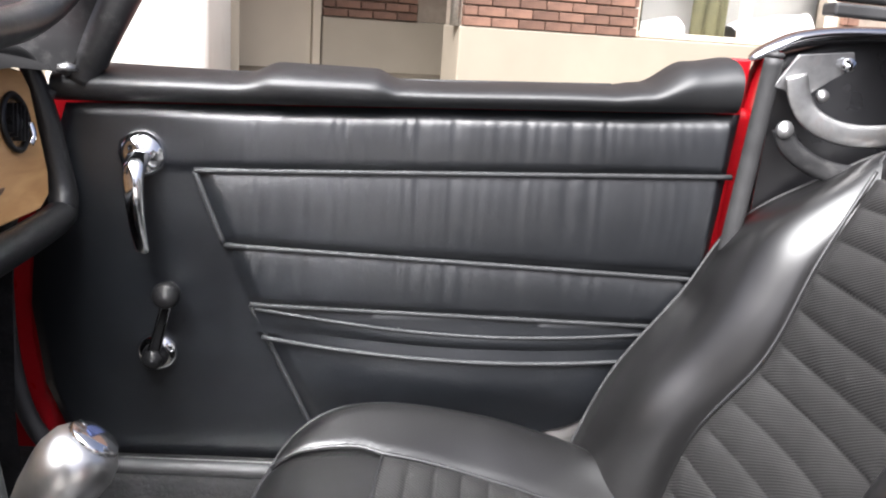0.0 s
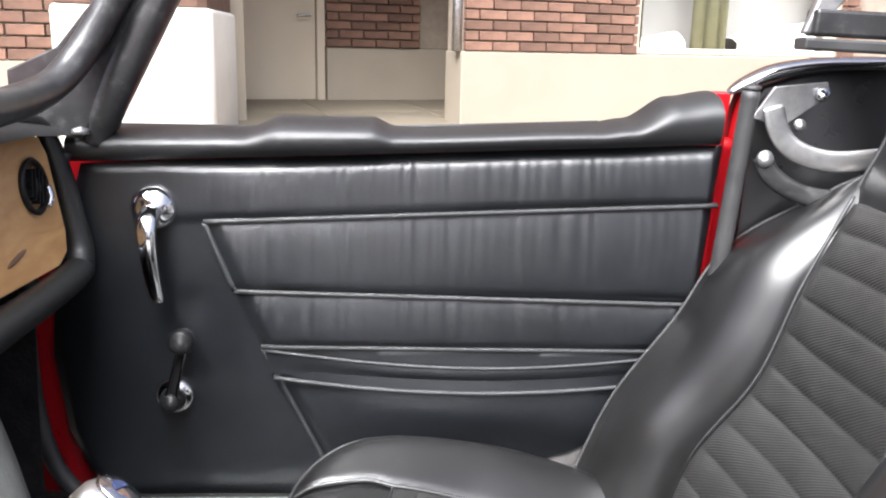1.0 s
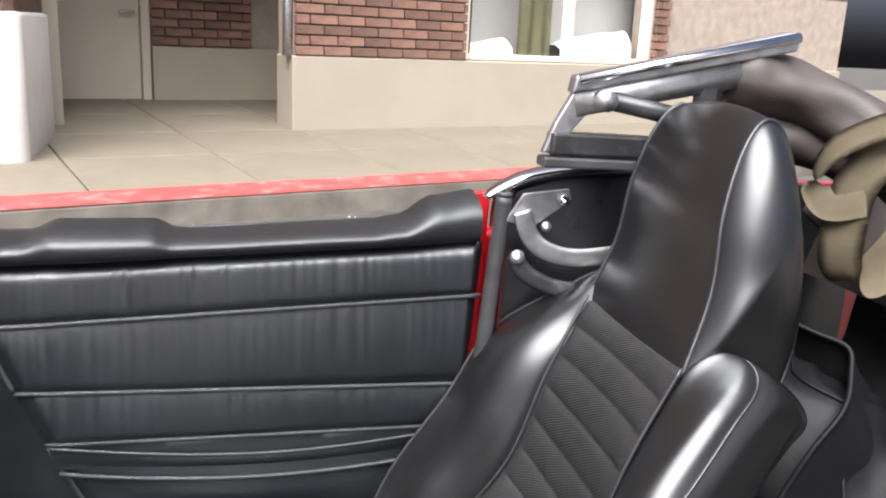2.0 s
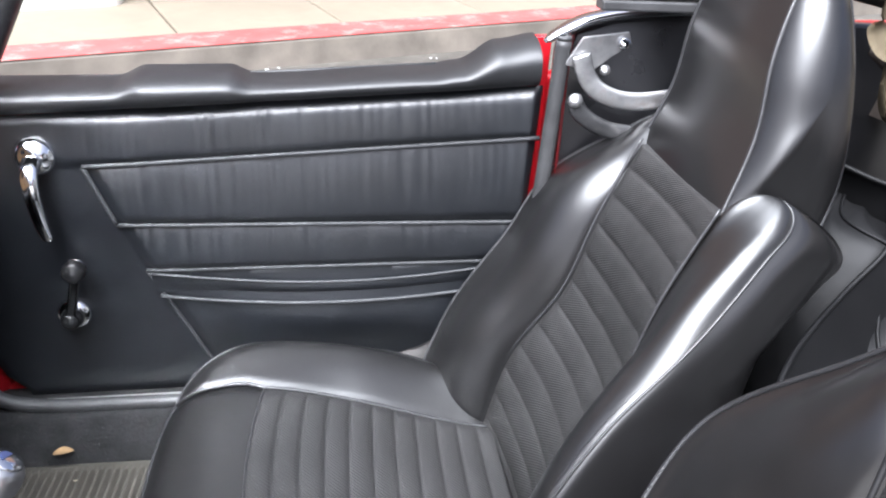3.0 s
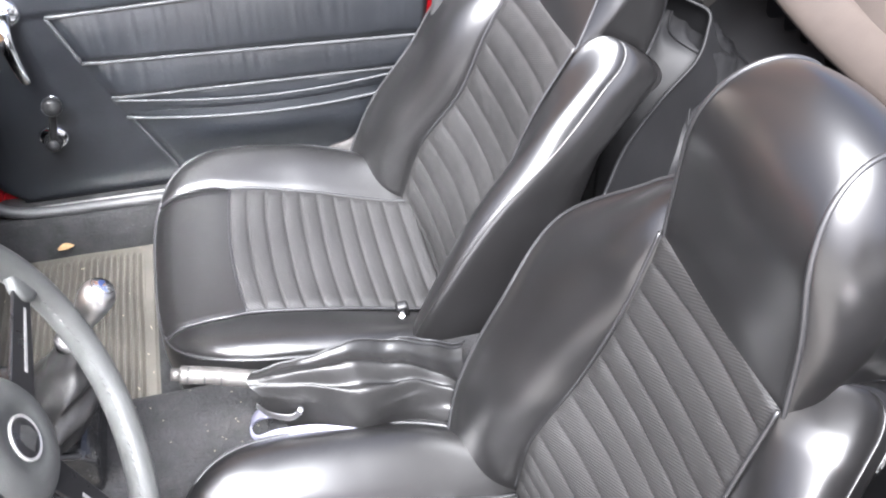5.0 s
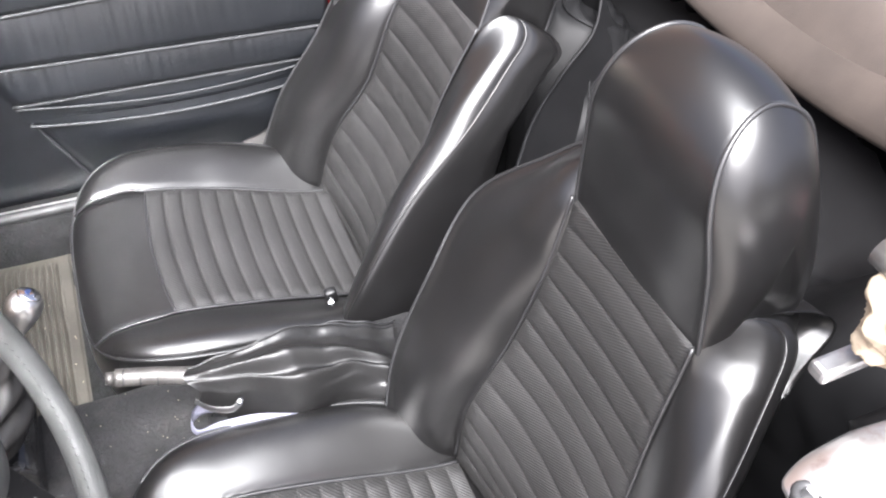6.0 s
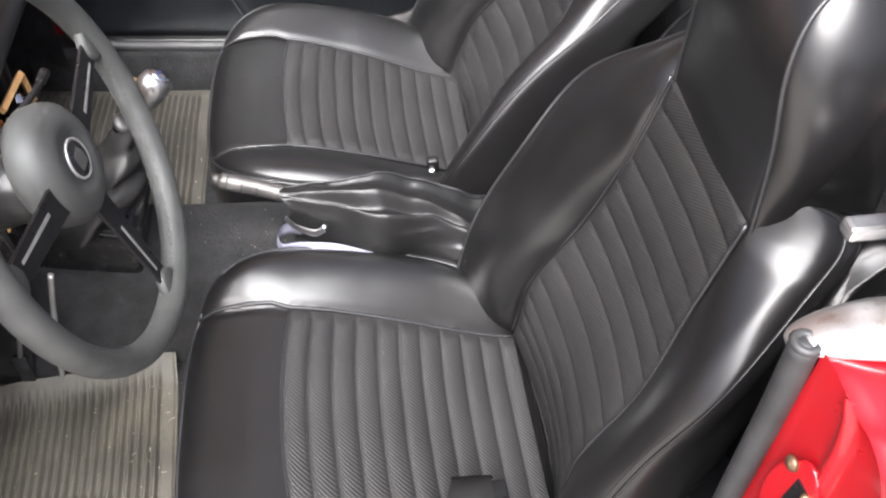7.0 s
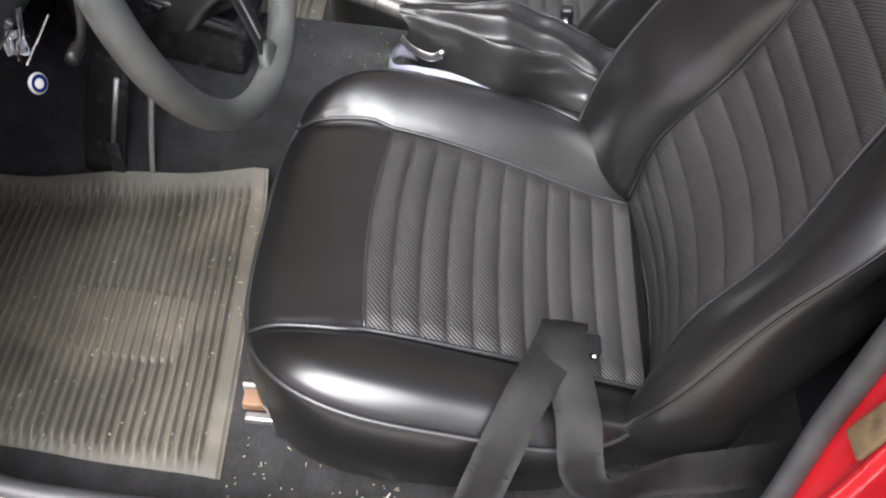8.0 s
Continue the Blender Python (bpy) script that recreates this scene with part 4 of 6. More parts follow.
# padding across a bolster from its inner to its outer seam: full in the middle, or fullest by the outer seam
FULL_PAD = ((0.0, -0.05), (0.06, 0.36), (0.2, 0.8), (0.38, 1.0), (0.56, 0.88), (0.74, 0.55), (0.9, 0.2), (1.0, 0.0))
LATE_PAD = ((0.0, -0.05), (0.06, 0.1), (0.2, 0.32), (0.38, 0.6), (0.56, 0.85), (0.74, 0.95), (0.9, 0.62), (1.0, 0.0))
MID_PAD = ((0.0, -0.05), (0.06, 0.2), (0.2, 0.5), (0.38, 0.76), (0.56, 0.93), (0.74, 0.95), (0.9, 0.58), (1.0, 0.0))
PASSENGER_BACK = {
    "recline": 25.6, "flute": 0.0425, "far_pad": FULL_PAD, "near_pad": LATE_PAD, "shift": 0.0141, "lean": 0.059, "pad": 0.036, "taper": 0.25, "head_lean": 0.0, "head_far": 0.032, "crown": 0.006,
    "inner": (0.155, 0.148, 0.123, 0.121, 0.125), "inner_n": (0.016, 0.031, 0.016, 0.021, 0.014),
    "outer": ((0.244, 0.242, 0.228, 0.215, 0.181), (0.253, 0.264, 0.261, 0.259, 0.207)), "outer_n": ((0.110, 0.101, 0.071, 0.020, -0.031), (0.111, 0.108, 0.082, 0.062, -0.002)),
    "head": [(-0.022, 0.469, 0.115), (0.01, 0.563, 0.106), (0.032, 0.643, 0.096), (0.039, 0.708, 0.088), (0.031, 0.75, 0.082), (0.01, 0.76, 0.08), (-0.021, 0.737, 0.081), (-0.057, 0.689, 0.087), (-0.09, 0.628, 0.094), (-0.114, 0.56, 0.102), (-0.118, 0.488, 0.109)],
}
DRIVER_BACK = {
    "recline": 12.4, "flute": 0.0385, "far_pad": FULL_PAD, "near_pad": MID_PAD, "shift": 0.0671, "lean": 0.036, "pad": 0.030, "taper": 1.3, "head_lean": 0.5, "head_far": 0.0, "crown": 0.014,
    "inner": (0.153, 0.139, 0.131, 0.118, 0.115), "inner_n": (0.053, 0.072, 0.044, 0.039, 0.040),
    "outer": ((0.220, 0.227, 0.222, 0.218, 0.163), (0.225, 0.247, 0.262, 0.281, 0.197)), "outer_n": ((0.115, 0.090, 0.070, 0.037, -0.030), (0.143, 0.143, 0.112, 0.061, 0.013)),
    "head": [(0.027, 0.469, 0.122), (0.061, 0.561, 0.113), (0.085, 0.628, 0.102), (0.087, 0.675, 0.091), (0.069, 0.707, 0.082), (0.038, 0.719, 0.077), (-0.003, 0.707, 0.078), (-0.036, 0.67, 0.08), (-0.064, 0.616, 0.086), (-0.09, 0.552, 0.093), (-0.108, 0.481, 0.1)],
}
build_seat("bucket_seat", (0.0, 0.325, 0), 0.5, PASSENGER_BACK, "black vinyl bucket seat with fluted cloth centre beside the closed door", "car seats")
build_seat("bucket_seat", (0.0, -0.325, 0), 0.74, DRIVER_BACK, "black vinyl bucket seat with worn fluted centre behind the steering wheel", "car seats")


# ---- dashboard and windscreen ----
CRASH_PAD = material("crash_pad", (0.013, 0.013, 0.0135), 0.4, vary=0.2, scale=12, grain=0.3)
TAPE = material("white_tape", (0.7, 0.7, 0.68), 0.6, vary=0.1, scale=30)
COPPER = material("orange_wire", (0.5, 0.16, 0.03), 0.4, vary=0.2, scale=30)
HOOD_CLOTH = material("hood_cloth", (0.052, 0.042, 0.036), 0.52, specular=0.5, vary=0.25, scale=10, grain=0.6, grain_scale=500, bump=0.5, bump_scale=18)
KHAKI = material("khaki_webbing", (0.155, 0.125, 0.078), 0.85, vary=0.18, scale=14, grain=0.7, grain_scale=700)
BROWN_CLOTH = material("brown_cloth", (0.032, 0.025, 0.021), 0.8, specular=0.3, vary=0.2, scale=12, grain=0.6, grain_scale=500)
BEIGE = material("beige_cotton", (0.24, 0.2, 0.15), 0.9, specular=0.2, vary=0.3, scale=22, grain=0.7, grain_scale=600)
LILAC = material("lilac_webbing", (0.36, 0.36, 0.45), 0.6, vary=0.12, scale=20, grain=0.5, grain_scale=900)
GREY_FELT = material("grey_felt", (0.22, 0.21, 0.205), 0.9, vary=0.2, scale=20, bump=0.4, bump_scale=60)
STRAW = material("straw", (0.33, 0.295, 0.23), 0.8, vary=0.35, scale=60)
BROWN_PLATE = material("brown_plate", (0.16, 0.11, 0.06), 0.6, metal=0.3, vary=0.35, scale=40, stains=0.6, stain_colour=(0.02, 0.016, 0.014), stain_scale=50)
BRONZE = material("worn_bronze", (0.2, 0.14, 0.085), 0.45, metal=0.8, vary=0.3, scale=50, stains=0.4, stain_colour=(0.04, 0.03, 0.02), stain_scale=60)
GRIP = material("scuffed_grip", (0.11, 0.105, 0.1), 0.45, metal=0.6, vary=0.25, scale=40, stains=0.5, stain_colour=(0.07, 0.06, 0.055), stain_scale=70)
DRY_LEAF = material("dry_leaf", (0.22, 0.14, 0.065), 0.7, vary=0.3, scale=80)
KNOB_METAL = material("polished_knob", (0.5, 0.5, 0.5), 0.32, metal=1.0, vary=0.25, scale=30)
COVER = material("cover_vinyl", (0.006, 0.006, 0.0064), 0.5, specular=0.15, vary=0.25, scale=12, grain=0.2, bump=0.15, bump_scale=30)
STITCH = material("grey_thread", (0.055, 0.055, 0.054), 0.7, vary=0.2, scale=40)
BARE_WOOD = material("bare_wood", (0.15, 0.085, 0.05), 0.7, vary=0.25, scale=30)


def ribbon(points, width, side, thick=0.0014, steps=10):
    """A strap along points; side gives the direction across it, one for each point or one for all."""
    pts = smooth_line(points, steps)
    sides = side if isinstance(side, list) else [side] * len(points)
    sl = smooth_line(sides, steps)
    bm = bmesh.new()
    rows = []
    for i, p in enumerate(pts):
        d = (pts[min(i + 1, len(pts) - 1)] - pts[max(i - 1, 0)]).normalized()
        w = sl[i] - d * sl[i].dot(d)
        w.normalize()
        n = d.cross(w)
        rows.append([bm.verts.new(p + w * (width * (k - 2) / 4) + n * (0.0012 * (1 - abs(k - 2) / 2))) for k in range(5)])
    for a, b in zip(rows, rows[1:]):
        for k in range(4):
            bm.faces.new((a[k], a[k + 1], b[k + 1], b[k]))
    r = bmesh.ops.solidify(bm, geom=bm.faces[:], thickness=thick)
    bmesh.ops.recalc_face_normals(bm, faces=bm.faces)
    return bm


def build_dash():
    dash = thing("dashboard", "light walnut veneer dashboard with a black padded surround", "dashboard")
    m = basis((0, 1, 0), (-0.12, 0, 0.9928), (0.9928, 0, 0.12), (-0.402, 0, 0.60))
    board = [(-0.58, 0.02), (-0.58, 0.16), (-0.52, 0.172), (0.54, 0.172), (0.575, 0.165), (0.588, 0.145), (0.596, 0.05), (0.588, 0.025), (0.56, 0.014), (0.30, 0.022), (-0.50, 0.01)]
    part("fascia", prism(board, m, 0.006, 0.002), WOOD, dash, "honey-coloured walnut veneer fascia with a dark knot", smooth=False)
    knot = lathe([(0.0, 0.0), (0.012, 0.0), (0.010, 0.0008), (0.0, 0.001)], 14)
    knot.transform(m @ pose(0.462, 0.048, 0.0062) @ pose(0, 0, 0, 0, 0, 10) @ Matrix.Diagonal((2.1, 0.3, 1, 1)))
    part("knot", knot, BARE_WOOD, dash, "dark knot in the veneer")
    # pad: bead round the end and along the bottom, cushion on top
    loop = smooth_line([(0.5, 0.19, -0.004), (0.585, 0.182, 0.0), (0.604, 0.15, 0.006), (0.614, 0.06, 0.010), (0.605, 0.012, 0.012), (0.56, -0.004, 0.012), (0.30, -0.006, 0.012), (0.0, -0.008, 0.012), (-0.58, -0.01, 0.012)], 10)
    n = len(loop)
    rad = [ramp_value(i / n, [(0, 0.006), (0.15, 0.010), (0.35, 0.015), (0.5, 0.018), (1, 0.02)]) for i in range(n)]
    part("crash_pad", tube([m @ p for p in loop], rad, 14), CRASH_PAD, dash, "rounded black padded edge")
    def top(u, v):
        y = lerp(-0.62, 0.62, u)
        a = v * 2.4
        return (-0.39 - 0.13 * v + 0.012 * math.sin(a * 1.3), y, 0.774 + 0.02 * math.sin(min(1, v * 1.4) * math.pi * 0.6) - (0.012 * max(0, abs(y) - 0.5) / 0.12))
    part("dash_top", grid(40, 14, top), CRASH_PAD, dash, "black padded dash top")
    # face-level vent: eyeball in a ring
    vm = m @ pose(0.531, 0.114, 0.006)
    vent = part("air_vent", lathe([(0.031, 0.0), (0.033, 0.004), (0.029, 0.007), (0.026, 0.004), (0.0255, -0.003), (0.03, -0.004)], 32, vm), PLASTIC, dash, "round black air vent")
    part("vent_ball", lathe([(0.0, 0.006), (0.008, 0.005), (0.016, 0.0), (0.021, -0.006), (0.0245, -0.014)], 24, vm @ pose(0, 0, 0.002)), BLACK_METAL, vent)
    for k in range(5):
        part("vane", moved(block(-0.02 + 0.002 * abs(k - 2), 0.02 - 0.002 * abs(k - 2), -0.001, 0.001, -0.004, 0.009), vm @ pose(0, 0, 0, 0, 0, 68) @ pose(0, (k - 2) * 0.0085, 0)), PLASTIC, vent, smooth=False)
    # highlight on the vent ring, modelled as a short chrome arc
    part("vent_clip", moved(tube(smooth_line([(0.018, -0.026, 0.006), (0.025, -0.017, 0.008), (0.027, -0.004, 0.006)]), 0.004, 8), vm), CHROME, vent, "chrome arc standing for a highlight on the vent ring")
    # lower black panel and the loose centre with its wiring
    part("under_panel", block(-0.60, -0.43, -0.58, 0.56, 0.55, 0.575, 0.01), CRASH_PAD, dash, "black underside panel")
    for a, b in (((-0.378, 0.06, 0.541), (-0.378, 0.16, 0.529)), ((-0.378, 0.16, 0.529), (-0.378, 0.174, 0.472)), ((-0.38, 0.075, 0.428), (-0.38, 0.202, 0.406))):
        part("wood_edge", tube([a, b], 0.006, 4), WOOD, dash, "raw veneer edge of the open centre panel", smooth=False)
    part("lever_stalk", tube(smooth_line([(-0.375, 0.01, 0.495), (-0.375, 0.11, 0.465), (-0.375, 0.195, 0.435)]), [0.006] * 9 + [0.009] * 8, 8), PLASTIC, dash, "black switch stalk")
    for p, w, mt in (((-0.38, 0.105, 0.44), 0.012, TAPE), ((-0.385, 0.055, 0.49), 0.007, CHROME), ((-0.385, 0.138, 0.5), 0.006, CHROME), ((-0.41, 0.15, 0.45), 0.006, DULL_METAL), ((-0.40, 0.19, 0.45), 0.007, PLASTIC)):
        part("connector", moved(block(-w, w, -w * 1.3, w * 1.3, -w * 0.7, w * 0.7, w * 0.25), Matrix.Translation(p) @ pose(0, 0, 0, 30 + 900 * w, 20, 40)), mt, dash)
    part("radio_frame", moved(block(-0.012, 0.012, -0.07, 0.07, -0.05, 0.05, 0.004), pose(-0.455, 0.11, 0.50, 0, -20, 0)), BLACK_METAL, dash, "black open centre panel")
    rnd = random.Random(5)
    for k in range(9):
        p = [(-0.43 + rnd.uniform(-0.02, 0.03), rnd.uniform(0.03, 0.24), rnd.uniform(0.37, 0.50)) for _ in range(4)]
        part("wire", tube(smooth_line(p, 6), 0.0026, 6), [PLASTIC, COPPER, PLASTIC, DULL_METAL, TAPE, PLASTIC][k % 6], dash)
    part("tape", moved(block(-0.02, 0.02, -0.012, 0.012, -0.008, 0.008, 0.003), pose(-0.41, 0.07, 0.46, 20, 30, 40)), TAPE, dash, "white insulating tape")
    return dash


build_dash()


def build_windscreen():
    ws = thing("windscreen", "black framed raked windscreen with clear glass", "windscreen")
    def frame_pt(y, z):
        return Vector((-0.405 + 0.55 * (z - 0.78), y, z))
    path = [frame_pt(0.0, 0.806)] + [frame_pt(y, z) for y, z in ((0.30, 0.807), (0.45, 0.812), (0.53, 0.826), (0.572, 0.86), (0.592, 0.92), (0.602, 1.0), (0.604, 1.12), (0.58, 1.18), (0.50, 1.205), (0.0, 1.21))]
    half = smooth_line(path, 8)
    full = half + [Vector((p.x, -p.y, p.z)) for p in half[-2::-1]]
    part("frame", tube(full, 0.019, 10), BLACK_METAL, ws, "black painted windscreen surround")
    for s in (1, -1):
        pts = [(-0.372, s * 0.625, 0.755), (-0.35, s * 0.622, 0.80), (-0.30, s * 0.618, 0.89), (-0.24, s * 0.616, 1.0), (-0.16, s * 0.614, 1.15)]
        part("post", tube(smooth_line(pts), [0.02] * 5 + [0.022] * 28, 10, flat=1.0), BLACK_METAL, ws, "black windscreen post")
        web = [(-0.46, 0.79), (-0.378, 0.758), (-0.30, 0.90), (-0.165, 1.14), (-0.215, 1.15), (-0.352, 0.925), (-0.40, 0.868), (-0.46, 0.84)]
        part("post_web", prism(web, basis((1, 0, 0), (0, 0, 1), (0, -1, 0), (0, s * 0.608 + 0.004, 0)), 0.008, 0.002), BLACK_METAL, ws, smooth=False)
        part("fixing_cap", lathe([(0, 0), (0.011, 0), (0.01, 0.006), (0, 0.009)], 16, pose(-0.378, s * 0.603, 0.766)), DULL_METAL, ws, "worn metal fixing")
    pane = [(-0.58, 0.82), (0.58, 0.82), (0.59, 0.9), (0.59, 1.19), (-0.59, 1.19), (-0.59, 0.9)]
    ey = Vector((0.482, 0, 0.876))
    o = Vector((-0.405 - 0.55 * 0.78, 0, 0))
    bm = bmesh.new()
    vs = [bm.verts.new((o.x + 0.55 * z, y, z)) for y, z in pane]
    f = bm.faces.new(vs)
    r = bmesh.ops.extrude_face_region(bm, geom=[f])
    bmesh.ops.translate(bm, verts=[v for v in r["geom"] if isinstance(v, bmesh.types.BMVert)], vec=(-0.005, 0, 0.003))
    bmesh.ops.recalc_face_normals(bm, faces=bm.faces)
    g = part("glass", bm, GLASS, ws, "clear windscreen glass", smooth=False)
    g.visible_shadow = False


build_windscreen()


# ---- steering wheel ----
def build_wheel():
    w = thing("steering_wheel", "worn grey leather-rimmed three-spoke steering wheel on a black column", "steering wheel")
    nrm = Vector((math.cos(radians(20)), 0, math.sin(radians(20))))
    e1, e2 = Vector((0, 1, 0)), Vector((-math.sin(radians(20)), 0, math.cos(radians(20))))
    c = Vector((-0.193, -0.262, 0.718))
    m = Matrix((e1, e2, nrm)).transposed().to_4x4()
    m.translation = c
    rim = part("rim", grid(96, 14, lambda u, v: m @ Vector(((0.195 + 0.0145 * math.cos(v * math.tau)) * math.cos(u * math.tau), (0.195 + 0.0145 * math.cos(v * math.tau)) * math.sin(u * math.tau), 0.016 * math.sin(v * math.tau))), True, True), WHEEL_GRIP, w, "worn grey leather rim")
    for k in range(120):
        a = k * math.tau / 120
        p = m @ Vector((0.1812 * math.cos(a), 0.1812 * math.sin(a), 0.004))
        q = m @ Vector((0.1812 * math.cos(a + 0.028), 0.1812 * math.sin(a + 0.028), 0.0015))
        if k % 2 == 0 and 20 < k < 70 or k > 90:
            part("stitch", tube([p, q], 0.0008, 4), STITCH, rim)
    hub = m @ pose(0.003, 0.011, -0.0067) @ Matrix.Diagonal((1.1, 1.1, 0.55, 1.0))
    boss = part("boss", lathe([(0.03, -0.05), (0.051, -0.045), (0.056, -0.03), (0.0565, -0.004), (0.054, 0.014), (0.047, 0.026), (0.036, 0.0315), (0.026, 0.032), (0.0235, 0.0285), (0.0, 0.0285)], 44, hub), WHEEL_GRIP, w, "grey padded wheel centre")
    part("badge_ring", lathe([(0.0, 0.029), (0.0195, 0.029), (0.0195, 0.033), (0.0182, 0.0342), (0.0172, 0.0325), (0.0, 0.0322)], 32, hub), ALLOY, boss, "round bright badge ring")
    part("badge", lathe([(0.0, 0.0325), (0.0168, 0.0325), (0.0155, 0.0345), (0.0, 0.035)], 28, hub), PLASTIC, boss, "black badge disc")
    part("badge_shape", prism([(-0.009, -0.009), (0.008, -0.010), (0.0105, -0.001), (0.006, 0.0095), (-0.007, 0.0085), (-0.0095, 0.0)], hub @ pose(0, 0, 0.0352), 0.0008), CHROME, boss, "plain pale badge shape", smooth=False)
    for deg in (8, 168, 269):
        rm = m @ pose(0, 0, 0, 0, 0, deg)
        out = [(0.045, -0.017), (0.17, -0.0125), (0.19, -0.018), (0.19, 0.018), (0.17, 0.0125), (0.045, 0.017)]
        sp = part("spoke", prism(out, rm @ pose(0, 0, -0.002), 0.004, 0.001), PLASTIC, w, "black slotted spoke", smooth=False)
        part("slot", prism([(0.082, -0.0055), (0.155, -0.0045), (0.155, -0.0015), (0.082, -0.0015)], rm @ pose(0, 0, 0.0021), 0.0006), ALLOY, sp, "pale slot edge", smooth=False)
        part("spoke_cover", prism([(0.168, -0.0135), (0.187, -0.024), (0.189, 0.024), (0.168, 0.0135), (0.162, 0.0)], rm @ pose(0, 0, -0.006), 0.012, 0.004), WHEEL_GRIP, w, "grey leather at the spoke end")
    part("column", lathe([(0.028, -0.40), (0.028, -0.16), (0.034, -0.15), (0.036, -0.06), (0.034, -0.028)], 24, m), PLASTIC, w, "black steering column cowl")
    a = m @ Vector((0.0, 0.0, -0.10))
    for s, lift in ((1, 0.03), (-1, -0.02)):
        pts = [a, a + Vector((0.0, s * 0.05, lift * 0.6)), a + Vector((0.03, s * 0.13, lift)), a + Vector((0.035, s * 0.17, lift))]
        part("stalk", tube(smooth_line(pts), [0.004] * 20 + [0.006] * 5, 8), PLASTIC, w, "black switch stalk")


build_wheel()


def build_keys():
    k = thing("ignition_keys", "bright keys with blue and white fob hanging below the column", "keys")
    base = Vector((-0.372, -0.315, 0.585))
    part("lock_barrel", tube([base + Vector((-0.03, 0, 0.02)), base], 0.013, 14), CHROME, k)
    for j in range(3):
        part("key", moved(prism([(-0.009, -0.012), (0.009, -0.012), (0.009, 0.01), (0.003, 0.012), (0.003, 0.045), (-0.003, 0.045), (-0.003, 0.012), (-0.009, 0.01)], Matrix.Identity(4), 0.002, 0.0005),
                            Matrix.Translation(base + Vector((0.006 * j, 0.003 * j, -0.012 - 0.008 * j))) @ pose(0, 0, 0, 70 + 25 * j, 10 * j, 40 + 30 * j)), CHROME, k, smooth=False)
    part("ring", tube([base + Vector((0.004, 0.012 * math.cos(t * math.tau / 16), -0.012 + 0.012 * math.sin(t * math.tau / 16))) for t in range(17)], 0.001, 6), CHROME, k)
    part("strap", ribbon([base + Vector((0.004, 0.0, -0.02)), base + Vector((0.008, -0.002, -0.045))], 0.008, Vector((0, 1, 0))), PLASTIC, k)
    PALE_ENAMEL = material("pale_enamel", (0.5, 0.5, 0.5), 0.3, vary=0.2, scale=30)
    blue = material("blue_enamel", (0.01, 0.018, 0.12), 0.2, vary=0.1, scale=20)
    fob = part("fob", lathe([(0, 0), (0.0105, 0), (0.0115, 0.002), (0.0105, 0.004), (0, 0.004)], 24, Matrix.Translation(base + Vector((0.01, -0.002, -0.062))) @ pose(0, 0, 0, 70, 0, 70)), PALE_ENAMEL, k, "round white and blue fob")
    part("fob_mark", moved(grid(24, 1, lambda u, v: (lerp(0.0055, 0.0095, v) * math.cos(u * math.tau), lerp(0.0055, 0.0095, v) * math.sin(u * math.tau), 0.0043), True), Matrix.Translation(base + Vector((0.01, -0.002, -0.062))) @ pose(0, 0, 0, 70, 0, 70)), blue, fob, smooth=False)


build_keys()


# ---- gear lever, console and bracket ----
GLOSS_BLACK = material("gloss_black_paint", (0.012, 0.012, 0.0125), 0.16, vary=0.2, scale=20, stains=0.2, stain_colour=(0.1, 0.1, 0.095), stain_scale=60)


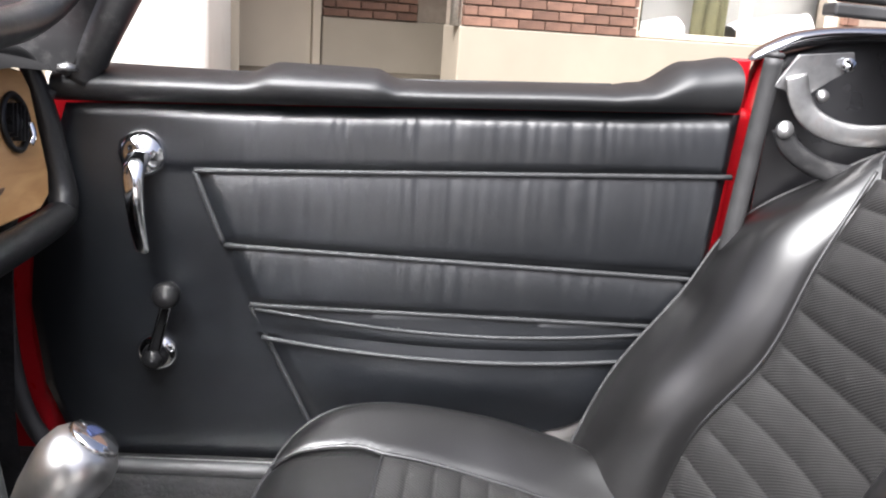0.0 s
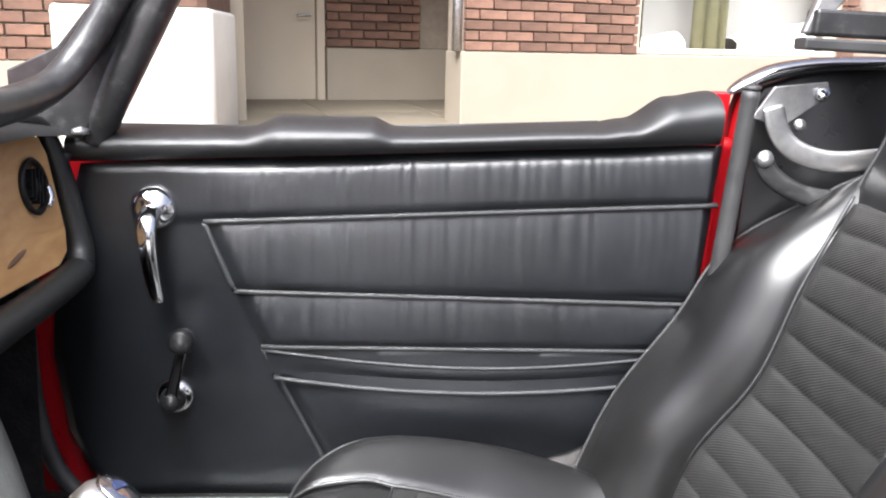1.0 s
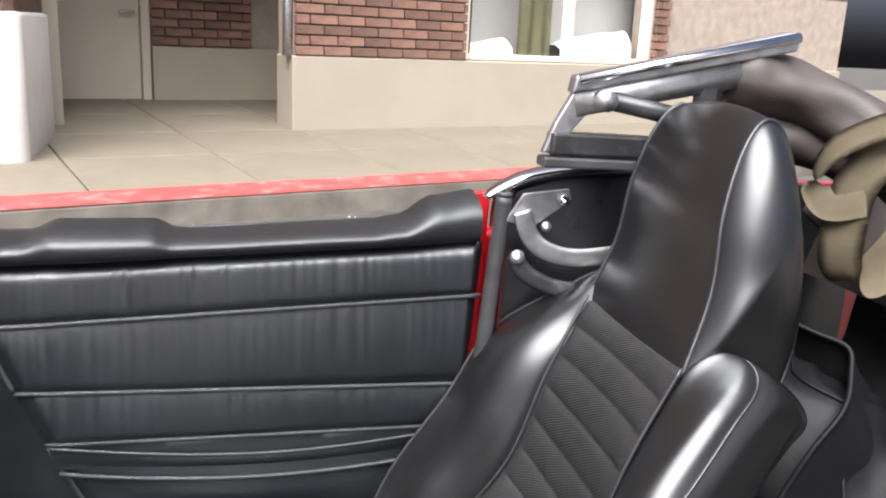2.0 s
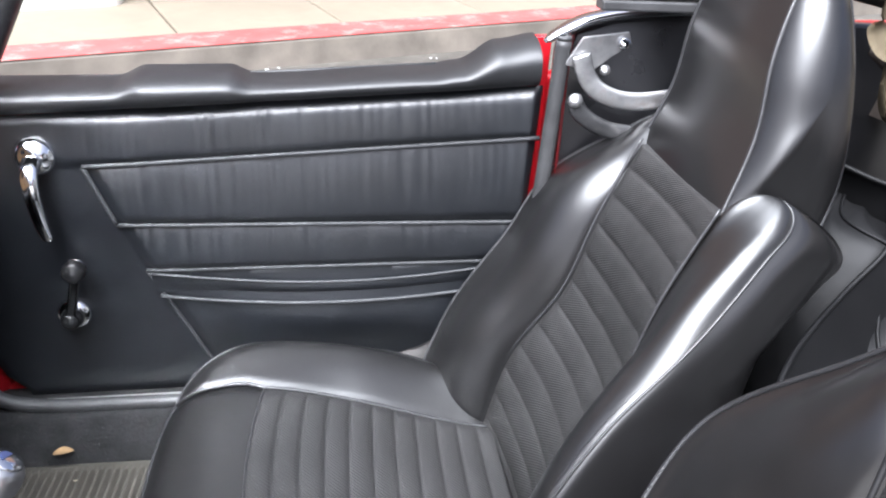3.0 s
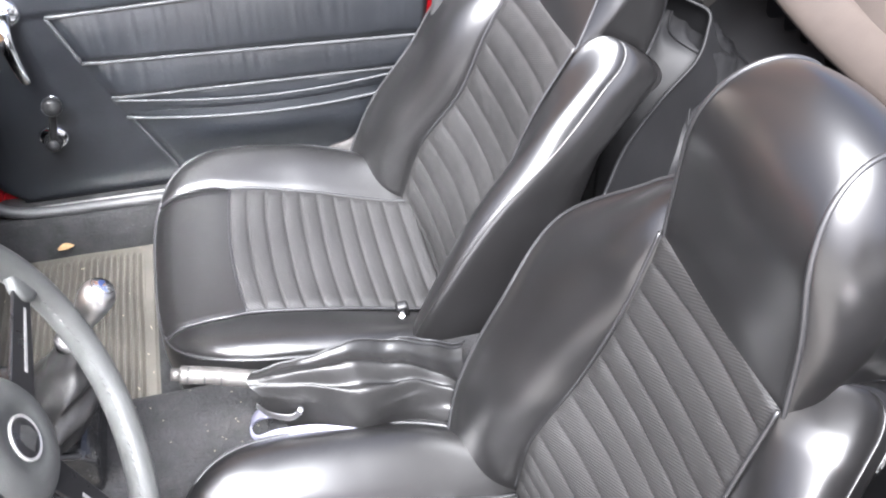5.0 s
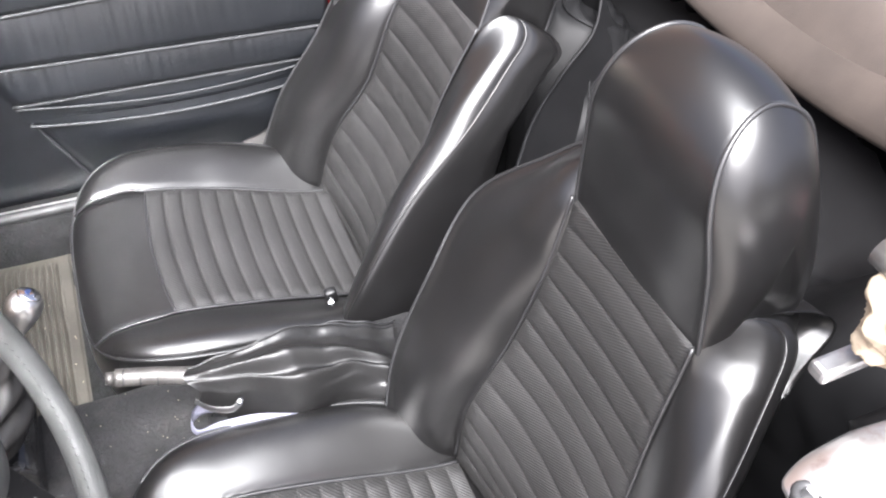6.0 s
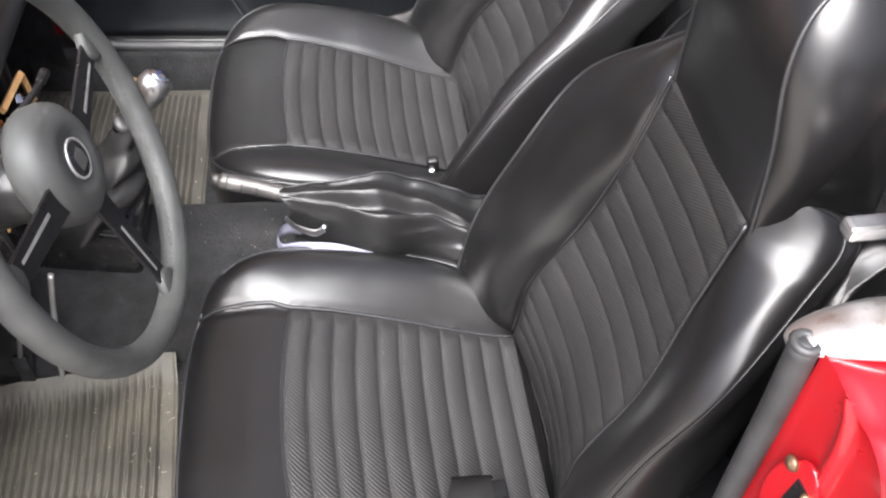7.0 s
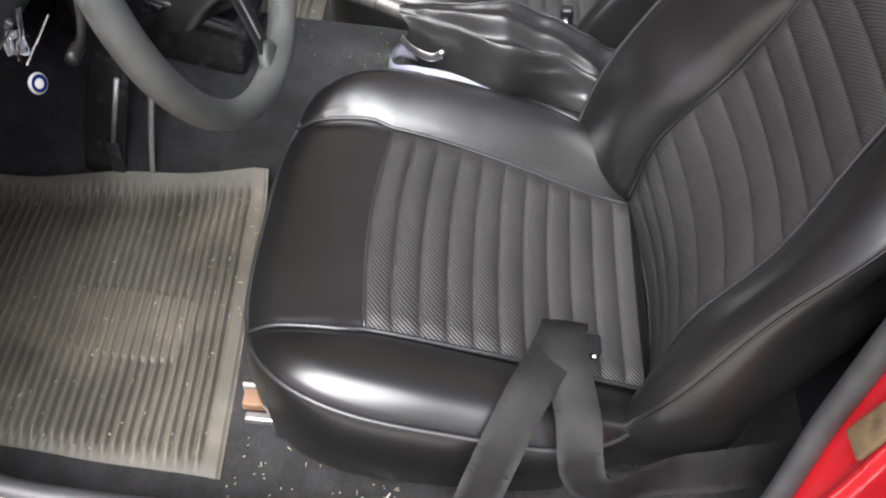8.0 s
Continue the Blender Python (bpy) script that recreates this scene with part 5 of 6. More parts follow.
def build_console():
    co = thing("gear_console", "black pressed metal console and support bracket round the gear lever", "console")
    side = [(-0.46, 0.33), (-0.215, 0.33), (-0.205, 0.405), (-0.222, 0.424), (-0.40, 0.468), (-0.46, 0.475)]
    part("console_box", prism(side, basis((1, 0, 0), (0, 0, 1), (0, -1, 0), (0, 0.085, 0)), 0.155, 0.008), GLOSS_BLACK, co, "glossy black console box")
    part("edge_trim", tube([(-0.36, -0.071, 0.463), (-0.225, -0.071, 0.428)], 0.004, 8), BLACK_METAL, co)
    lean = [(-0.444, 0.187), (-0.388, 0.187), (-0.362, 0.30), (-0.326, 0.45), (-0.34, 0.56), (-0.40, 0.56), (-0.378, 0.44), (-0.42, 0.30)]
    leg = part("bracket_leg", prism(lean, basis((1, 0, 0), (0, 0, 1), (0, -1, 0), (0, -0.150, 0)), 0.012, 0.003), GLOSS_BLACK, co, "glossy black bracket leg")
    # the leg's edge highlight, put in as a pale metal strip
    part("leg_flange", tube([(-0.381, -0.166, 0.285), (-0.352, -0.166, 0.40)], 0.0035, 8), ALLOY, leg, "bright strip standing for the highlight along the leg")
    part("leg_flange", block(-0.395, -0.376, -0.166, -0.162, 0.19, 0.28, 0.002), BLACK_METAL, leg)
    part("trim_edge", tube(smooth_line([(-0.345, -0.158, 0.195), (-0.333, -0.156, 0.28), (-0.318, -0.152, 0.37), (-0.306, -0.148, 0.435)]), 0.004, 6), ALLOY, co, "pale worn carpet edge strip")
    part("wood_chip", prism([(0, 0), (0.022, 0.004), (0.026, 0.034)], basis((0, 1, 0), (-0.2, 0, 0.98), (0.98, 0, 0.2), (-0.372, -0.075, 0.44)), 0.004, 0.001), WOOD, co, "orange veneer splinter", smooth=False)
    part("bracket_leg", block(-0.435, -0.395, 0.15, 0.175, 0.187, 0.56, 0.005), PLASTIC, co, "glossy black bracket leg")
    gl = thing("gear_lever", "gear lever with a bright ball knob and black leather gaiter", "gear lever")
    def gaiter(u, v):
        a = v * math.tau
        c = Vector((-0.275, -0.012, 0.432)).lerp(Vector((-0.203, 0.0, 0.565)), u ** 0.9)
        r = ramp_value(u, [(0.0, 0.080), (0.12, 0.078), (0.45, 0.052), (0.8, 0.027), (1.0, 0.02)])
        r *= 1 + (0.09 * math.sin(a * 3 + 1 + u * 4) + 0.05 * math.sin(a * 7 - u * 6)) * (1 - u) + 0.10 * noise.noise((math.cos(a) * 2, math.sin(a) * 2, u * 4)) * math.sin(math.pi * u)
        return (c.x + r * math.cos(a) * 0.95, c.y + r * math.sin(a), c.z + 0.35 * r * math.cos(a))
    part("gaiter", grid(40, 64, gaiter, False, True), GAITER, gl, "creased black leather gaiter")
    part("collar", lathe([(0.017, 0.0), (0.018, 0.005), (0.015, 0.010), (0.011, 0.012)], 20, Matrix.Translation((-0.208, -0.001, 0.560)) @ pose(0, 0, 0, 0, 36, 0)), BLACK_METAL, gl)
    km = Matrix.Translation((-0.168, 0.015, 0.606)) @ pose(0, 0, 0, -10, 36, 0)
    knob = part("knob", lathe([(0.0, -0.056), (0.010, -0.055), (0.011, -0.04), (0.014, -0.026), (0.018, -0.012), (0.0205, 0.002), (0.021, 0.010), (0.019, 0.019), (0.0145, 0.025), (0.0, 0.027)], 28, km), KNOB_METAL, gl, "round polished metal knob with a tapered neck")
    part("knob_cap", lathe([(0.0, 0.0255), (0.0145, 0.025), (0.013, 0.0275), (0.0, 0.0285)], 24, km), CHROME, knob, "bright round cap")
    enamel = material("blue_knob_enamel", (0.03, 0.042, 0.1), 0.25, vary=0.1, scale=20)
    half = [(0.0065 * math.cos(radians(k * 15)), 0.0065 * math.sin(radians(k * 15))) for k in range(13)]
    part("badge", prism(half, km @ pose(0, 0, 0.0283, 0, 0, 70), 0.0008), enamel, knob, "blue half of the round badge", smooth=False)


build_console()


def build_handbrake():
    hb = thing("handbrake", "handbrake with scuffed grey grip and creased black gaiter", "handbrake")
    pts = [(-0.098, 0.022, 0.436), (-0.05, 0.012, 0.431), (0.0, 0.0, 0.424), (0.06, -0.004, 0.414)]
    part("grip", tube(smooth_line(pts, 10), 0.0125, 16), GRIP, hb, "scuffed metal grip")
    d = Vector((-0.048, 0.01, 0.005)).normalized()
    part("button", tube([Vector(pts[0]), Vector(pts[0]) + d * 0.012], 0.009, 14), GRIP, hb, "round release button")
    for k in range(4):
        p = Vector(pts[0]).lerp(Vector(pts[2]), 0.1 + 0.22 * k)
        part("groove", tube([p, p - d * 0.002], 0.0128, 16), BLACK_METAL, hb)
    def gaiter(u, v):
        x = lerp(-0.005, 0.30, u)
        a = v * math.pi
        top = ramp_value(u, [(0, 0.442), (0.2, 0.448), (0.45, 0.452), (0.65, 0.43), (1, 0.385)])
        wid = ramp_value(u, [(0, 0.022), (0.15, 0.036), (0.5, 0.058), (1, 0.066)])
        base = 0.352 if u > 0.12 else lerp(0.405, 0.352, u / 0.12)
        fold = 0.0
        for centre, drift, swing, high, wide in ((0.36, 0.02, 0.01, 0.006, 0.05), (0.52, 0.12, 0.035, 0.011, 0.045), (0.68, 0.10, -0.04, 0.009, 0.05), (0.84, -0.05, 0.03, 0.007, 0.045)):
            line = centre + drift * u + swing * math.sin(u * 9 + centre * 11)
            fold += high * math.exp(-((v - line) / wide) ** 2) * min(1.0, 0.25 + u * 2.2) - 0.7 * high * math.exp(-((v - line - 0.085) / (wide * 0.9)) ** 2) * min(1.0, u * 2.5)
        fold += 0.004 * math.exp(-((u - 0.86) / 0.05) ** 2) - 0.003 * abs(noise.noise((u * 9, v * 7, 5.1)))
        c, s = math.cos(a), math.sin(a)
        y = -0.014 + wid * math.copysign(abs(c) ** 0.8, c) * (1 + 0.15 * math.sin(u * 11 + v * 4))
        z = base + (top - base) * abs(s) ** 0.8 + fold
        return (x + 0.008 * math.sin(v * 9), y, z)
    bm = grid(90, 64, gaiter)
    bmesh.ops.recalc_face_normals(bm, faces=bm.faces)
    part("gaiter", bm, GAITER, hb, "creased glossy black gaiter")
    def seam(v):
        return tube([Vector(gaiter(i / 50, v)) + Vector((0, 0, 0.0015)) for i in range(51)], 0.0014, 6)
    part("seam", seam(0.36), PIPING, hb)
    part("seam", seam(0.2), PIPING, hb)
    part("clip", ribbon([(-0.006, -0.03, 0.405), (0.01, -0.045, 0.40), (0.035, -0.055, 0.398), (0.05, -0.052, 0.402)], 0.014, Vector((0, 0, 1)), 0.002), DULL_METAL, hb, "torn metal clip")
    part("screw", lathe([(0, 0), (0.006, 0), (0.005, 0.003), (0, 0.004)], 12, pose(0.05, -0.05, 0.405)), CHROME, hb)
    # loose webbing beside it
    lw = thing("webbing_loop", "loose lilac-grey webbing loop lying on the tunnel", "strap")
    part("webbing", ribbon([(0.04, -0.03, 0.375), (0.0, -0.03, 0.385), (-0.018, -0.045, 0.382), (-0.012, -0.062, 0.376), (0.02, -0.066, 0.374), (0.07, -0.073, 0.374), (0.13, -0.09, 0.366)], 0.024,
                           [Vector((0, 0.2, 1)), Vector((0, 0.1, 1)), Vector((0.2, 0, 1)), Vector((0, -0.2, 1)), Vector((0, 0.5, 0.8)), Vector((0, 0.8, 0.5)), Vector((0, 0.8, 0.4))]), LILAC, lw)
    part("buckle_tongue", block(0.005, 0.03, -0.05, -0.02, 0.362, 0.366, 0.001), PLASTIC, lw)


build_handbrake()


# ---- mats ----
HEEL = material("worn_heel_rubber", (0.07, 0.062, 0.046), 0.65, vary=0.25, scale=25, grain=0.5, stains=0.4, stain_colour=(0.07, 0.062, 0.05), stain_scale=30)


def build_mat(name, x0, x1, y0, y1, label, surface, heel):
    mat = thing(name, label, "floor mat", "ribbed rubber mats")
    pitch = 0.0122
    def fn(u, v):
        x = lerp(x0, x1, u)
        foot = ramp_lin(x, [(-0.57, 0.185), (-0.345, 0.160), (-0.175, 0.12)]) + 0.003
        y = lerp(y0, -foot, v) if y0 < 0 else lerp(foot, y1, v)
        edge = min(u * (x1 - x0), (1 - u) * (x1 - x0), v * (y1 - y0), (1 - v) * (y1 - y0))
        near = ((1 - v) if y0 < 0 else v) * abs(y1 - y0)
        rib = (0.5 + 0.5 * math.cos((x + 0.004 * noise.noise((x * 4, y * 6, 7))) / pitch * math.tau)) if edge > 0.022 and near > 0.032 else 0.25
        rib = max(0.0, rib * rib * (3 - 2 * rib)) ** 0.8
        z = 0.1885 + 0.0105 * rib + 0.004 * noise.noise((x * 5, y * 5, 2))
        lift = max(0.0, (0.045 - abs(abs(y) - foot)) / 0.045)
        z += 0.024 * lift ** 1.5 * (1.2 + noise.noise((x * 7, 0, 4)))
        if edge < 0.004:
            z -= 0.004
        yy = y + math.copysign(0.006, y) * noise.noise((x * 6, 1, 5))
        if y0 < 0:
            x -= 0.03 * v * u
            yy += 0.028 * (1 - v) * (1 - u)
        return (x, yy, z)
    bm = grid(int((x1 - x0) / pitch * 7), 40, fn)
    bmesh.ops.recalc_face_normals(bm, faces=bm.faces)
    part("mat", bm, surface, mat)
    if heel:
        def pad(u, v):
            a, b = 2 * u - 1, 2 * v - 1
            p, q = squircle(a, b, 5)
            k = 1 + 0.08 * noise.noise((a * 2.5, b * 2.5, 6))
            x, y = -0.314 + 0.084 * p * k + 0.012 * q, -0.392 + 0.052 * q * k - 0.006 * p
            e = max(abs(a), abs(b))
            return (x, y, 0.1945 + 0.004 * noise.noise((x * 5, y * 5, 2)) + 0.0008 * math.sin(y * 900) * (1 - e) - 0.004 * max(0, e - 0.9) / 0.1)
        part("heel_pad", grid(24, 40, pad), HEEL, mat, "pale worn heel patch")


build_mat("driver_mat", -0.66, -0.153, -0.585, -0.125, "dusty ribbed rubber floor mat with a worn heel patch", DUSTY_RUBBER, True)
build_mat("passenger_mat", -0.66, -0.165, 0.15, 0.57, "dusty ribbed rubber floor mat in the passenger footwell", RUBBER, False)


# ---- rear post, hood frame and folded hood ----
def build_rear_posts():
    for s in (1, -1):
        # inner quarter trim
        x0 = 0.44 if s > 0 else 0.438
        prof = [(x0, 0.30), (x0, 0.80), (x0 + 0.015, 0.838), (0.51, 0.855), (0.62, 0.862), (1.02, 0.84), (1.02, 0.30)]
        mm = basis((1, 0, 0), (0, 0, 1), (0, -1, 0), (0, 0.665 if s > 0 else -0.635, 0))
        part("quarter_trim", prism(prof, mm, 0.03, 0.006), VINYL, car, "black quarter trim panel")
        # shut face
        def face_x(z, u):
            if s > 0:
                return lerp(0.436, 0.455, u) + 0.012 * math.sin(math.pi * u) - 0.03 * max(0.0, 1 - (z - 0.27) / 0.566) ** 1.5
            crease = 0.006 * math.exp(-((u - 0.42 - 0.25 * (z - 0.6)) / 0.05) ** 2)
            return ramp_lin(z, [(0.27, 0.432), (0.49, 0.424), (0.744, 0.404), (0.84, 0.396)]) + 0.008 * u - crease
        part("shut_face", grid(40, 40, lambda u, v: (face_x(lerp(0.27, 0.838, v), u), s * lerp(0.606, ramp_lin(lerp(0.27, 0.838, v), [(0.27, 0.724), (0.45, 0.735), (0.76, 0.732), (0.80, 0.722), (0.825, 0.705), (0.838, 0.685)]), u), lerp(0.27, 0.838, v))), RED, car, "red painted door shut face")
        dx, dy = (0.0, 0.0) if s > 0 else (-0.024, -0.034)
        line = smooth_line([(x + dx, y + s * dy, z + 0.22 * dx) for x, y, z in ((0.405, s * 0.618, 0.829), (0.43, s * 0.624, 0.842), (0.47, s * 0.632, 0.856), (0.53, s * 0.64, 0.864), (0.62, s * 0.648, 0.866), (0.80, s * 0.652, 0.86))], 12)
        part("finisher", tube(line, [0.004 + (0.013 if s > 0 else 0.024) * min(1, i / 22) ** 0.5 for i in range(len(line))], 24, flat=0.6 if s > 0 else 0.35), CHROME if s > 0 else POLISHED, car, "bright metal cockpit finisher")


build_rear_posts()


def build_striker():
    st = thing("door_striker", "worn steel striker plate on the red shut face", "striker")
    m = basis((0.1, -0.99, 0), (0, 0, 1), (-0.99, -0.1, 0), (0.404, -0.655, 0.702)) @ Matrix.Diagonal((1.2, 1.2, 1, 1))
    part("plate", prism([(0.001 + 0.023 * squircle(math.cos(k * math.tau / 28), math.sin(k * math.tau / 28), 4)[0], 0.047 * squircle(math.cos(k * math.tau / 28), math.sin(k * math.tau / 28), 4)[1]) for k in range(28)], m, 0.005, 0.0018), RED, st, "red painted raised pad", smooth=False)
    part("slot", prism([(-0.004, -0.024), (0.006, -0.024), (0.008, 0.03), (-0.002, 0.03)], m @ pose(0, 0, 0.0052), 0.001), PLASTIC, st, smooth=False)
    part("jaw", tube(smooth_line([m @ Vector((0.010, 0.03, 0.006)), m @ Vector((0.011, 0.0, 0.009)), m @ Vector((0.010, -0.026, 0.010)), m @ Vector((0.004, -0.033, 0.011)), m @ Vector((-0.004, -0.030, 0.010)), m @ Vector((-0.006, -0.02, 0.008))]), 0.0032, 8, flat=1.5), BRONZE, st)
    part("bolt", lathe([(0, 0), (0.006, 0), (0.005, 0.003), (0, 0.004)], 12, m @ pose(-0.012, 0.032, 0.005)), BRONZE, st)
    lp = thing("check_plate", "dull brass-coloured lower plate on the shut face", "plate")
    part("plate", prism([(-0.014, -0.05), (0.014, -0.05), (0.012, 0.045), (0.0, 0.055), (-0.012, 0.045)], basis((0.1, -0.99, 0), (0.08, 0, 0.99), (-0.99, -0.1, 0), (0.416, -0.645, 0.592)), 0.007, 0.003), BROWN_PLATE, lp)


build_striker()


def build_hood_frame(s, name):
    hf = thing(name, "folded hood frame of grey and black metal bars, rusty joints", "hood frame", "hood frames")
    tilt = -0.03 if s > 0 else 0.07
    def P(x, z, dy=0.0):
        return Vector((x, s * (0.56 + dy), z))
    if s > 0:
        part("side_rail", moved(prism([(0.493, 0.978), (0.497, 1.0), (0.80, 1.068), (0.812, 1.06), (0.808, 1.042)], basis((1, 0, 0), (0, 0, 1), (0, -1, 0), (0, s * 0.56 + 0.012, 0)), 0.024, 0.003), Matrix.Identity(4)), DULL_METAL, hf, "bright grey side rail", smooth=False)
    if s > 0:
        part("rail_channel", tube([P(0.50, 0.995, 0.016 * -s * s), P(0.805, 1.06, -0.016)], 0.007, 8), CHROME, hf)
    if s > 0:
        part("link", tube([P(0.50, 0.965), P(0.60, 0.985), P(0.73, 1.01)], 0.013, 6, flat=1.6), DULL_METAL, hf)
    part("link", tube([P(0.535, 0.972, -0.012), P(0.64, 0.952, -0.012), P(0.76, 0.935, -0.012)], 0.011, 6, flat=1.3), BLACK_METAL, hf)
    part("pivot", tube([P(0.535, 0.97, -0.03), P(0.535, 0.97, 0.02)], 0.014, 14), DULL_METAL, hf, "rusty pivot")
    if s > 0:
        part("end_bracket", prism([(0.46, 0.90), (0.475, 0.90), (0.50, 0.93), (0.53, 0.965), (0.50, 0.985), (0.475, 0.94)], basis((1, 0, 0), (0, 0, 1), (0, -1, 0), (0, s * 0.56 + 0.006, 0)), 0.012, 0.003), DULL_METAL, hf, "rusty end bracket", smooth=False)
    part("base_bar", moved(block(0.0 if s > 0 else 0.012, 0.26, -0.014 if s > 0 else -0.009, 0.014 if s > 0 else 0.009, -0.014 if s > 0 else -0.018, 0.016 if s > 0 else -0.004, 0.004), basis(Vector((1, 0, tilt)).normalized(), (0, 1, 0), Vector((-tilt, 0, 1)).normalized(), P(0.47, 0.912 if s > 0 else 0.898))), BLACK_METAL if s > 0 else DULL_METAL, hf, "black header bar end", smooth=False)
    if s > 0:
        part("base_seal", moved(block(-0.01, 0.26, -0.016, 0.016, -0.008, 0.006, 0.003), basis(Vector((1, 0, -0.03)).normalized(), (0, 1, 0), Vector((0.03, 0, 1)).normalized(), P(0.47, 0.89))), SEAL, hf, smooth=False)
    part("upright", tube([P(0.69, 0.99), P(0.69, 0.86)], 0.022, 4), BLACK_METAL, hf, smooth=False)
    if s > 0:
        part("hinge_plate", prism([(0.43, 0.80), (0.455, 0.838), (0.52, 0.845), (0.525, 0.828), (0.50, 0.812), (0.47, 0.79)], basis((1, 0, 0), (0, 0, 1), (0, -1, 0), (0, s * 0.60 + 0.004, 0)), 0.005, 0.001), DULL_METAL, hf, "grey hinge plate", smooth=False)
    if s < 0:
        return hf
    part("bolt", lathe([(0, 0), (0.009, 0), (0.008, 0.004), (0, 0.006)], 14, basis((1, 0, 0), (0, 0, 1), (0, -s, 0), (0.512, s * 0.594, 0.83))), CHROME, hf)
    part("bolt", lathe([(0, 0), (0.008, 0), (0.007, 0.004), (0, 0.005)], 14, basis((1, 0, 0), (0, 0, 1), (0, -s, 0), (0.488, s * 0.594, 0.793))), DULL_METAL, hf)
    arc = smooth_line([(0.452, s * 0.592, 0.815), (0.462, s * 0.59, 0.785), (0.485, s * 0.588, 0.762), (0.53, s * 0.586, 0.75), (0.60, s * 0.585, 0.755)], 8)
    part("curved_arm", tube(arc, 0.0135, 12, flat=0.22, up=(0, 1, 0)), DULL_METAL, hf, "curved flat steel arm")
    part("curved_arm", tube(smooth_line([(0.445, s * 0.592, 0.755), (0.46, s * 0.59, 0.73), (0.50, s * 0.588, 0.708), (0.56, s * 0.586, 0.70)], 8), 0.0125, 12, flat=0.35, up=(0, 1, 0)), BLACK_METAL, hf, "curved dark arm")
    part("bolt", lathe([(0, 0), (0.011, 0), (0.010, 0.004), (0, 0.006)], 14, basis((1, 0, 0), (0, 0, 1), (0, -s, 0), (0.447, s * 0.588, 0.752))), DULL_METAL, hf, "rusty pivot bolt")
    return hf


build_hood_frame(1, "hood_frame")
near_frame = build_hood_frame(-1, "hood_frame")
near_frame.location = (-0.06, 0.025, 0.0)


def build_hood():
    hood = thing("folded_hood", "dusty dark brown-black fabric hood folded behind the seats", "car hood")
    path = smooth_line([(0.70, 0.585, 1.005), (0.82, 0.575, 0.99), (0.93, 0.50, 0.93), (1.0, 0.34, 0.82), (1.03, 0.1, 0.74), (1.03, -0.1, 0.73), (1.0, -0.34, 0.80), (0.93, -0.50, 0.91), (0.82, -0.575, 0.97), (0.72, -0.585, 0.985)], 10)
    def roll(r0, shift, seed):
        loops = []
        for i, p in enumerate(path):
            d = (path[min(i + 1, len(path) - 1)] - path[max(i - 1, 0)]).normalized()
            side = d.cross(Vector((0, 0, 1))).normalized()
            up = side.cross(d)
            e = min(1.0, i / 6 + 0.35, (len(path) - 1 - i) / 6 + 0.35)
            loops.append([p + shift + (r0 * e * (1 + 0.25 * noise.noise((math.cos(a) * 1.5, i * 0.16, seed + math.sin(a))))) * (math.cos(a) * side + 0.8 * math.sin(a) * up) for a in [k * math.tau / 20 for k in range(20)]])
        return rings(loops)
    part("fabric_roll", roll(0.05, Vector((0, 0, 0)), 1.0), HOOD_CLOTH, hood)
    part("fabric_roll", roll(0.04, Vector((0.05, 0, -0.075)), 7.0), HOOD_CLOTH, hood)
    def deck(u, v):
        y = lerp(-0.64, 0.64, v)
        x = lerp(0.93, 1.5, u)
        return (x, y, 0.835 - 0.13 * max(0.0, 1 - u / 0.16) ** 2 + 0.04 * math.sin(math.pi * min(1.0, u * 1.3)) + 0.012 * noise.noise((x * 7, y * 3, 4)) + 0.008 * math.sin(x * 34 + 3 * noise.noise((x * 2, y * 2, 9))) - 0.03 * u)
    part("fabric_sheet", grid(50, 70, deck), HOOD_CLOTH, hood, "creased brown-black hood fabric spread over the deck")
    # loose cover tucked on the shelf
    def cover(u, v):
        y = lerp(-0.52, 0.52, u)
        k = min(int(v * 40), 39)
        p = smooth_cover[k].lerp(smooth_cover[k + 1], v * 40 - k)
        dy, dv = (y - 0.34) * 1.6, v - 0.86
        ang, far = math.atan2(dv, dy), min(1.0, 3.2 * math.hypot(dy, dv))
        w = noise.noise((y * 4, v * 3, 1)) * 0.025 + 0.016 * far * (1 - 2 * abs(math.sin(ang * 5.5 + 1.3 * noise.noise((y * 3, v * 3, 5))))) - abs(noise.noise((y * 14 - v * 9, v * 10, 8))) * 0.01
        side = 0.16 * ramp_value(abs(y), [(0.22, 0.0), (0.38, 1.0)]) * math.sin(math.pi * min(1, v * 1.15)) ** 0.7
        return (p.x + w, y, p.z + w + side)
    smooth_cover = smooth_line([(0.60, 0, 0.30), (0.65, 0, 0.42), (0.74, 0, 0.50), (0.86, 0, 0.56), (0.97, 0, 0.66)], 10)
    part("cover", grid(130, 80, cover), COVER, hood, "creased black vinyl hood cover")
    flap = smooth_line([(0.455, -0.575, 0.835), (0.50, -0.58, 0.85), (0.58, -0.585, 0.87), (0.70, -0.585, 0.90)], 8)
    part("hood_flap", tube(flap, [0.012] + [0.026] * (len(flap) - 1), 12, flat=0.55, up=(0, 0.6, 0.8)), COVER, hood, "dark brown-black folded hood edge")
    band = smooth_line([(0.85, 0.50, 0.86), (0.89, 0.40, 0.795), (0.925, 0.2, 0.735), (0.925, -0.1, 0.74), (0.89, -0.37, 0.81), (0.84, -0.5, 0.89)], 10)
    part("fabric_edge", tube(band, 0.042, 16, flat=0.4, up=(-0.65, 0, 0.75)), BROWN_CLOTH, hood, "brown fabric hood edge")
